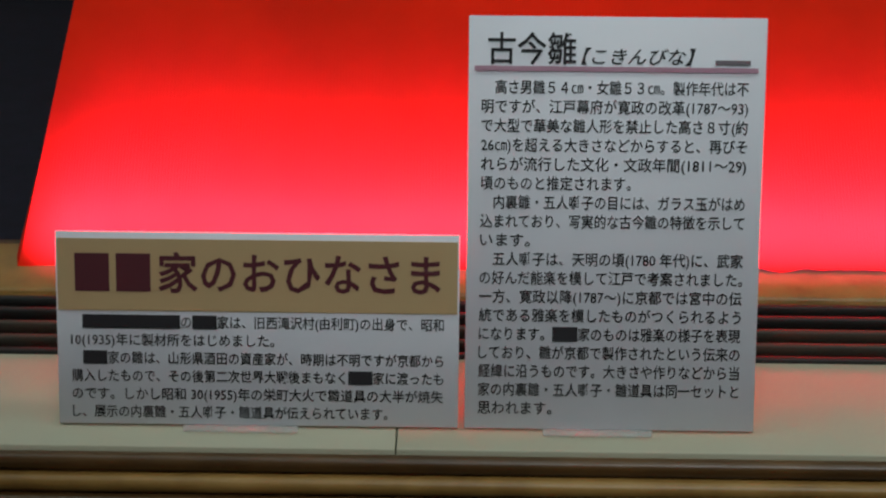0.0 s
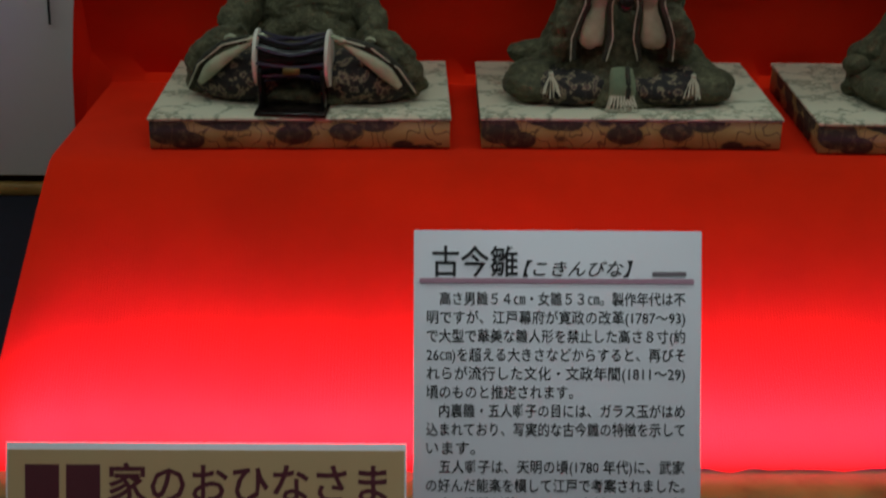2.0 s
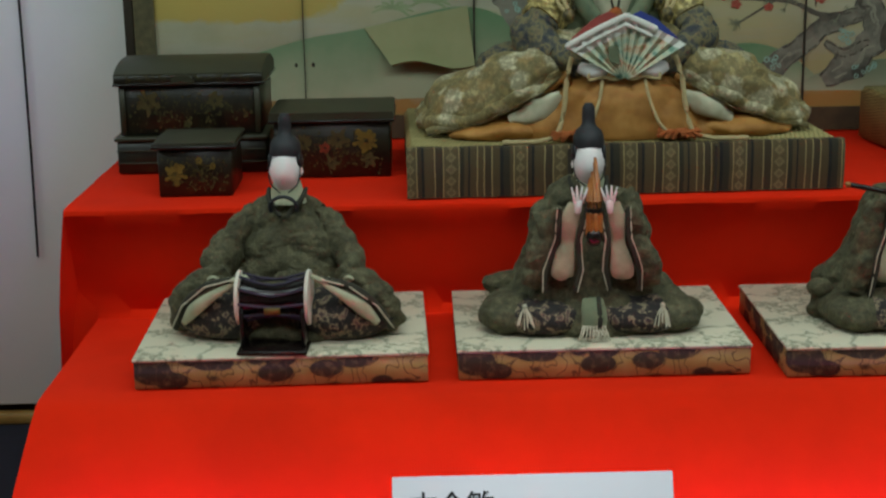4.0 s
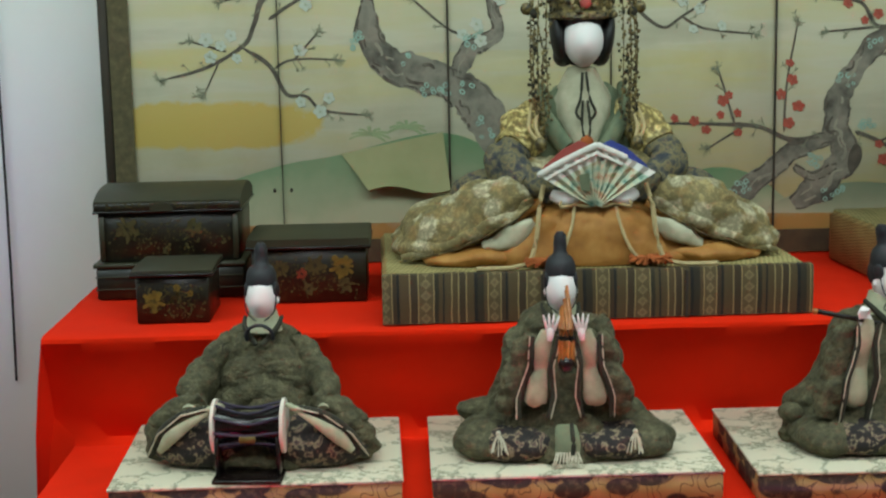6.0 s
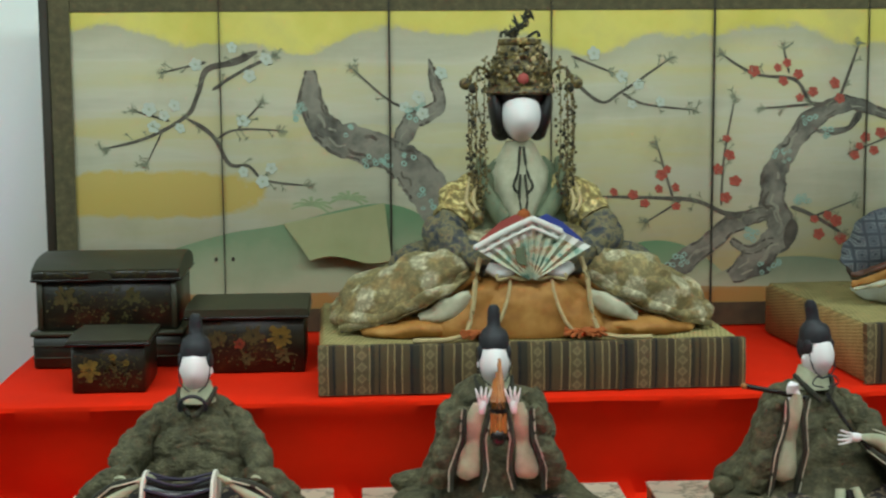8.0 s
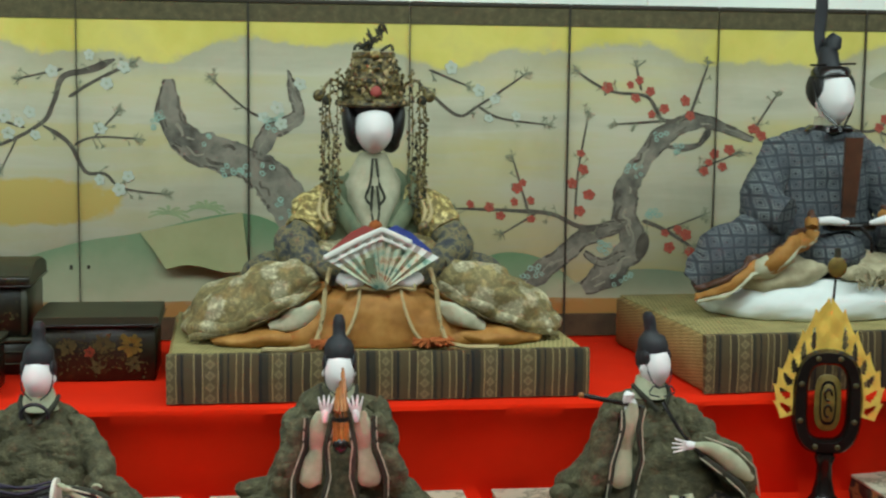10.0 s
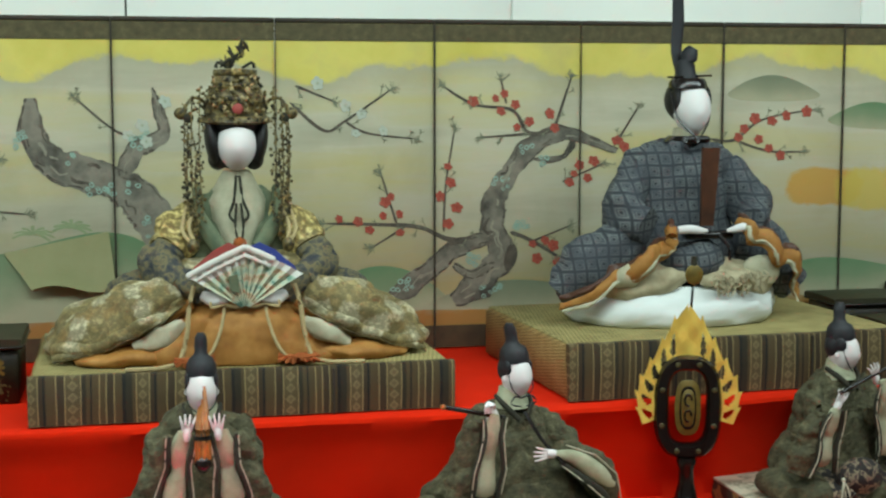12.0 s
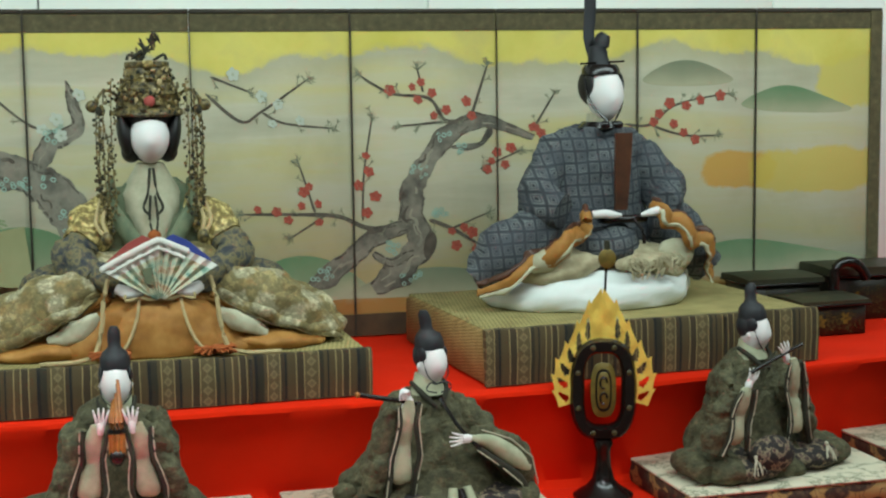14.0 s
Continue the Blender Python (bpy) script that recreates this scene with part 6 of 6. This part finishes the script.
for e in (-1, 1):
    # arms of the crown and chains of small gilt beads
    s.tube([(e * 0.050, -0.01, 0.440), (e * 0.072, -0.02, 0.452), (e * 0.086, -0.03, 0.440), (e * 0.090, -0.03, 0.420)], 0.003, 5, 6)
    for x, z0, z1, y in ((0.064, 0.470, 0.235, -0.046), (0.078, 0.452, 0.215, -0.040), (0.090, 0.440, 0.25, -0.030), (0.072, 0.36, 0.20, -0.055), (0.086, 0.40, 0.23, -0.044)):
        s.tube([(e * x, y, z0), (e * (x + 0.003), y - 0.006, (z0 + z1) / 2), (e * (x - 0.002), y - 0.010, z1)], 0.0011, 5, 4)
        for i in range(44):
            t = i / 43
            q = rnd.uniform(0.0016, 0.0040)
            s.ell((e * (x + rnd.uniform(-0.006, 0.006)), y - 0.010 * t + rnd.uniform(-0.003, 0.003), z0 + (z1 - z0) * t), (q, q * 0.5, q), (5, 5, 5, 15, 5, 5)[rnd.randrange(6)], 6, 4, (0, rnd.uniform(0, 90), rnd.uniform(-40, 40)))
    s.ell((e * 0.098, -0.03, 0.424), (0.011, 0.006, 0.011), 5, 10, 6)
    s.ell((e * 0.084, -0.034, 0.416), (0.009, 0.006, 0.009), 15, 10, 6)
# open fan with lace edge
fz, fy = 0.100, -0.188
def fan_point(u, r, lift=0.0):
    """u from -1 to 1 across the fan, r from the rivet (0) to the edge (1)."""
    x, z = 0.097 * u, 0.108 - 0.048 * abs(u) + 0.008 * abs(u) * (1 - abs(u))
    return Vector((x * r, fy - 0.010 * r + lift, fz - 0.004 + z * r))
for i in range(20):
    u0, u1 = -1 + i / 10, -1 + (i + 1) / 10
    z = 0.0026 if i % 2 else -0.0026
    rim = 0.74 if u0 < 0 else 0.88
    for r0, r1, k in ((0.06, rim, 11), (rim, 1.0, 12)):
        quad = [fan_point(u0, r0, z), fan_point(u1, r0, -z), fan_point(u1, r1, -z), fan_point(u0, r1, z)]
        s.loft([quad, [p + Vector((0, 0.0015, 0)) for p in quad]], k)
    for q in (0.3, 0.8):
        if u0 < 0.4:
            s.ell(fan_point(u0 + q / 10, 0.99, -0.002), (0.0052, 0.003, 0.0058), 12, 8, 5)
            s.ell(fan_point(u0 + q / 10, 0.86, -0.003), (0.0030, 0.002, 0.0034), 12, 8, 5)
# folded corner of the fan, and the coloured guards behind it
s.loft([[fan_point(-0.62, 0.42, -0.003 - y), fan_point(-0.30, 0.30, -0.003 - y), fan_point(-0.22, 0.62, -0.003 - y), fan_point(-0.45, 0.66, -0.003 - y)] for y in (0, 0.0015)], 7)
for e, k in ((-1, 14), (1, 13)):
    quad = [Vector((e * x, fy + 0.008, fz + z)) for x, z in ((0.0, 0.097), (0.093, 0.052), (0.084, 0.068), (0.052, 0.096), (0.026, 0.109))]
    s.loft([quad, [p + Vector((0, 0.004, 0)) for p in quad]], k)
doll("empress_doll", s, EMPRESS, pose(0.222, 1.255, 0.5935), "seated empress doll in gold brocade with fan and beaded crown")

# ---- the emperor doll ----
EMPEROR = (LATTICE, ORANGE_SILK, CREAM, PORCELAIN, HAIR, BLACK_HAT, WHITE_SILK, WOOD_BROWN, FUR, LACQUER, GOLD_PAINT)
s = Shape()
n = len(s.v)
s.skin([ring(0, -0.02, 0.001, 0.205, 0.150, 72, 0.02, 5), ring(0, -0.02, 0.020, 0.222, 0.160, 72, 0.02, 5), ring(0, -0.02, 0.050, 0.215, 0.155, 72, 0.02, 5), ring(0, -0.01, 0.078, 0.175, 0.125, 72, 0.02, 5)], 6)
s.skin([ring(0, 0.02, 0.060, 0.190, 0.120, 72, 0.03, 6), ring(0, 0.02, 0.110, 0.165, 0.110, 72, 0.03, 6), ring(0, 0.02, 0.170, 0.128, 0.090, 72, 0.03, 5), ring(0, 0.02, 0.230, 0.122, 0.080, 72, 0.02, 5),
        ring(0, 0.02, 0.275, 0.115, 0.074, 72, 0.02, 4), ring(0, 0.02, 0.310, 0.122, 0.066, 72, 0.015, 4), ring(0, 0.02, 0.334, 0.112, 0.057, 72), ring(0, 0.018, 0.346, 0.074, 0.049, 72), ring(0, 0.014, 0.352, 0.030, 0.034, 72)], 0)
for e in (-1, 1):
    s.tube([(e * 0.092, 0.012, 0.302), (e * 0.124, -0.012, 0.256), (e * 0.142, -0.050, 0.210), (e * 0.112, -0.100, 0.192)], [0.038, 0.044, 0.046, 0.032], 0, 28, 0.85, sub=6)
    # long sleeve ends, spread outward over the seat
    s.tube([(e * 0.122, -0.066, 0.200), (e * 0.160, -0.060, 0.145), (e * 0.210, -0.055, 0.104), (e * 0.258, -0.055, 0.060)], [0.038, 0.050, 0.054, 0.032], 0, 28, 0.7, sub=6)
    hem = [(0.072, -0.124, 0.188), (0.082, -0.142, 0.166), (0.126, -0.144, 0.126), (0.192, -0.124, 0.082), (0.266, -0.088, 0.038)]
    if e > 0:
        hem = [(0.080, -0.124, 0.196), (0.108, -0.146, 0.170), (0.166, -0.146, 0.136), (0.222, -0.122, 0.108), (0.246, -0.094, 0.046)]
    line = []
    for i in range(17):
        j, t = min(3, i // 4), i / 4 - min(3, i // 4)
        p = Vector(hem[j]).lerp(Vector(hem[j + 1]), t)
        line.append(Vector((e * p.x, p.y + 0.008 * math.cos(i * 1.3 + e), p.z + 0.007 * math.sin(i * 1.3 + e))))
    s.tube(line, [0.007 + 0.012 * math.sin(math.pi * min(1, (i + 2) / 16)) for i in range(17)], 1, 14, 0.7)
    s.tube([p + Vector((0, 0.004, 0.016)) for p in line], [0.004 + 0.006 * math.sin(math.pi * i / 16) for i in range(17)], 7, 10, 0.8)
    s.tube([p + Vector((-e * 0.004, -0.010, -0.008)) for p in line], [0.0028 + 0.002 * math.sin(i * 2.1) ** 2 for i in range(17)], 2, 8)
    s.tube([(e * 0.100, -0.128, 0.120), (e * 0.145, -0.128, 0.104), (e * 0.170, -0.118, 0.086)], [0.010, 0.024, 0.012], 2, 12, 0.9)
    s.ell((e * 0.090, -0.085, 0.090), (0.095, 0.070, 0.036), 8, 20, 10, (0, e * 14, 0))
s.ell((-0.01, -0.100, 0.125), (0.075, 0.050, 0.040), 0, 20, 10)
s.ell((0.055, -0.142, 0.092), (0.062, 0.026, 0.020), 8, 18, 8)
s.crease(0.0085, 13, n, 5, 0.7).crease(0.0030, 34, n, 1, 0.7).pleat(0.0080, 38, n, 0.8, 3).rumple(0.0025, 40, n)
# the robe spreads further to the doll's right than to its left
for i in range(n, len(s.v)):
    x, y, z = s.v[i]
    k = max(0.0, 1 - z / 0.30)
    s.v[i] = ((x * (0.96 if x > 0 else 1.03)) - 0.034 * k, y, z)
s.box(-0.048, 0.048, -0.118, -0.085, 0.162, 0.176, 9, 0.003)
frayed = random.Random(21)
for i in range(70):
    x, z = frayed.uniform(-0.02, 0.095), frayed.uniform(0.080, 0.106)
    s.tube([(x, -0.160, z), (x + frayed.uniform(-0.006, 0.006), -0.172, z - 0.006), (x + frayed.uniform(-0.010, 0.010), -0.172 + frayed.uniform(-0.004, 0.004), z - frayed.uniform(0.012, 0.026))], 0.0014, 8, 4)
s.loft([[(x, -0.098 - 0.012 * t, 0.186 + 0.150 * t) for x in (-w, w)] + [(x, -0.092 - 0.012 * t, 0.186 + 0.150 * t) for x in (w, -w)] for t, w in ((0, 0.013), (0.5, 0.016), (1, 0.018))], 7)
s.tube([(-0.074, -0.126, 0.182), (-0.052, -0.132, 0.184), (-0.034, -0.130, 0.181), (-0.014, -0.126, 0.179)], [0.0075, 0.0085, 0.0075, 0.0035], 3, 10, 0.8)
s.tube([(0.084, -0.126, 0.184), (0.064, -0.132, 0.186), (0.046, -0.130, 0.182), (0.028, -0.126, 0.178)], [0.0075, 0.0085, 0.0075, 0.0035], 3, 10, 0.8)
s.tube([(0.016, -0.118, 0.168), (0.022, -0.145, 0.150), (0.022, -0.152, 0.125)], 0.0035, 9, 6)
s.loft([ring(0, 0.008, 0.340, 0.028, 0.030, 20), ring(0, 0.002, 0.372, 0.026, 0.028, 20)], 2)
s.loft([ring(0, 0.006, 0.344, 0.046, 0.042, 20), ring(0, 0.004, 0.356, 0.034, 0.036, 20)], 9)
s.egg((0.004, -0.012, 0.408), (0.0362, 0.042, 0.053), 3, 30, 20)
s.ell((0.0, 0.014, 0.426), (0.0400, 0.042, 0.044), 4, 20, 12)
for e in (-1, 1):
    s.ell((0.004 + e * 0.032, -0.006, 0.426), (0.008, 0.022, 0.028), 4, 12, 8)
    s.tube([(e * 0.037, -0.006, 0.440), (e * 0.034, -0.028, 0.392), (e * 0.008, -0.050, 0.358)], 0.0022, 9, 6)
    s.ell((e * 0.014, -0.052, 0.350), (0.012, 0.006, 0.008), 9, 10, 6)
s.loft([ring(0, 0.0, 0.448, 0.038, 0.041, 24), ring(0, 0.0, 0.460, 0.037, 0.040, 24), ring(0, 0.0, 0.468, 0.031, 0.034, 24)], 9)
s.tube([(-0.046, -0.006, 0.470), (0.0, -0.01, 0.472), (0.048, -0.006, 0.474)], 0.0022, 9, 6)
s.tube([(0.000, 0.006, 0.462), (-0.002, 0.008, 0.490), (0.006, 0.006, 0.515), (0.012, 0.002, 0.528)], [0.024, 0.019, 0.017, 0.010], 5, 14)
s.tube([(0.0, 0.024, 0.470), (-0.010, 0.034, 0.52), (-0.006, 0.036, 0.58), (-0.010, 0.034, 0.64), (-0.024, 0.026, 0.70), (-0.050, 0.012, 0.745)], [0.012, 0.012, 0.013, 0.012, 0.012, 0.008], 5, 12, 0.35, None, (1, 0, 0))
doll("emperor_doll", s, EMPEROR, pose(1.110, 1.335, 0.6135, 0, 0, 4), "seated emperor doll in blue-grey lattice silk holding a wooden tablet")


# ---- explanatory cards ----
def lettering(text, mat, u, v, parent, width=None, cell=0.0133, size=0.0142, bold=0.006, lean=0.0, y=-0.0016, name="text_line"):
    """A line of print on a card: u from its left edge, v the height of the baseline; width stretches the line."""
    data = bpy.data.curves.new(name, "FONT")
    data.body, data.size, data.shear, data.resolution_u, data.offset = text, size, lean, 2, bold * size
    temp = bpy.data.objects.new("temp", data)
    scene.collection.objects.link(temp)
    bpy.context.view_layer.update()
    me = bpy.data.meshes.new_from_object(temp.evaluated_get(bpy.context.evaluated_depsgraph_get()))
    bpy.data.objects.remove(temp)
    me.name = name
    xs = [p.co.x for p in me.vertices]
    k = width / (max(xs) - min(xs)) if width else 1.0
    low = min(xs) if width else 0.0
    for p in me.vertices:
        p.co = (u + (p.co.x - low) * k, y, v + p.co.y)
    me.materials.clear()
    me.materials.append(mat)
    ob = new(name, me)
    ob.parent = parent
    return ob


def card(m, w, h, label):
    ob = thing("information_card", m, label, "sign", "cards on the ledge")
    part("sheet", Shape().box(0, w, 0, 0.004, 0, h, 0, 0.0006), SHEET, ob)
    return ob


def stand(m, w):
    ob = thing("card_stand", m, "small clear acrylic stand holding a card", "stand", "acrylic stands")
    part("foot", Shape().box(0, w, -0.014, 0.05, 0.0005, 0.003, 0, 0.0008), CLEAR, ob)
    part("front_lip", Shape().box(0, w, -0.015, -0.0125, 0.003, 0.010, 0, 0.0006), CLEAR, ob)
    return ob


big = card(pose(-0.1485, 0.0, 0.0035, -21.5), 0.297, 0.42, "white card with a long printed text in black")
part("rule", Shape().box(0.006, 0.289, -0.0012, -0.0002, 0.3655, 0.3705), PINK_BAND, big, "pink rule under the heading", smooth=False)
lettering("古今雛", BLACK_INK, 0.019, 0.375, big, 0.088, size=0.034, bold=0.010, y=-0.0018)
lettering("【こきんびな】", BLACK_INK, 0.112, 0.374, big, 0.114, size=0.0180, lean=0.25, y=-0.0018)
part("small_print", Shape().box(0.246, 0.281, -0.0019, -0.0013, 0.3735, 0.3780), GREY_INK, big, "grey bar of small print", smooth=False)
FULL, BAR = 0.2665, "\u2588\u2588"
BODY = ("　高さ男雛５４㎝・女雛５３㎝。製作年代は不", "明ですが、江戸幕府が寛政の改革(1787～93)", "で大型で華美な雛人形を禁止した高さ８寸(約", "26㎝)を超える大きさなどからすると、再びそ",
        "れらが流行した文化・文政年間(1811～29)", "頃のものと推定されます。", "　内裏雛・五人囃子の目には、ガラス玉がはめ", "込まれており、写実的な古今雛の特徴を示して", "います。",
        "　五人囃子は、天明の頃(1780 年代)に、武家", "の好んだ能楽を模して江戸で考案されました。", "一方、寛政以降(1787～)に京都では宮中の伝", "統である雅楽を模したものがつくられるよう",
        "になります。" + BAR + "家のものは雅楽の様子を表現", "しており、雛が京都で製作されたという伝来の", "経緯に沿うものです。大きさや作りなどから当", "家の内裏雛・五人囃子・雛道具は同一セットと", "思われます。")
for i, line in enumerate(BODY):
    short = line.endswith("。") and len(line) < 14
    inset = 0.0133 if line[0] == "　" else 0.0
    lettering(line.strip("　"), BLACK_INK, 0.0136 + inset, 0.3440 - 0.01925 * i, big, len(line) * 0.0126 if short else FULL - inset, size=0.0150)

low = card(pose(-0.566, 0.0, 0.0035, -20), 0.411, 0.200, "white card with a tan heading band and printed text")
part("heading_band", Shape().box(0.002, 0.409, -0.0012, -0.0002, 0.119, 0.193), TAN_BAND, low, "tan heading band", smooth=False)
for u in (0.020, 0.062):
    part("heading_bar", Shape().box(u, u + 0.035, -0.0019, -0.0013, 0.139, 0.178), MAROON_INK, low, "maroon bar in the heading", smooth=False)
lettering("家のおひなさま", MAROON_INK, 0.105, 0.142, low, 0.287, size=0.044, bold=0.018, y=-0.0018)
NOTE = ("　" + "\u2588" * 8 + "の" + BAR + "家は、旧西滝沢村(由利町)の出身で、昭和", "10(1935)年に製材所をはじめました。", "　" + BAR + "家の雛は、山形県酒田の資産家が、時期は不明ですが京都から",
        "購入したもので、その後第二次世界大戦後まもなく" + BAR + "家に渡ったも", "のです。しかし昭和 30(1955)年の栄町大火で雛道具の大半が焼失", "し、展示の内裏雛・五人囃子・雛道具が伝えられています。")
for i, (line, w) in enumerate(zip(NOTE, (0.369, 0.208, 0.369, 0.381, 0.381, 0.324))):
    inset = 0.012 if line[0] == "　" else 0.0
    lettering(line.strip("　"), BLACK_INK, 0.0145 + inset, 0.1025 - 0.0188 * i, low, w, size=0.0140)
stand(pose(-0.068, 0.004, 0.0), 0.112)
stand(pose(-0.437, 0.004, 0.0), 0.118)
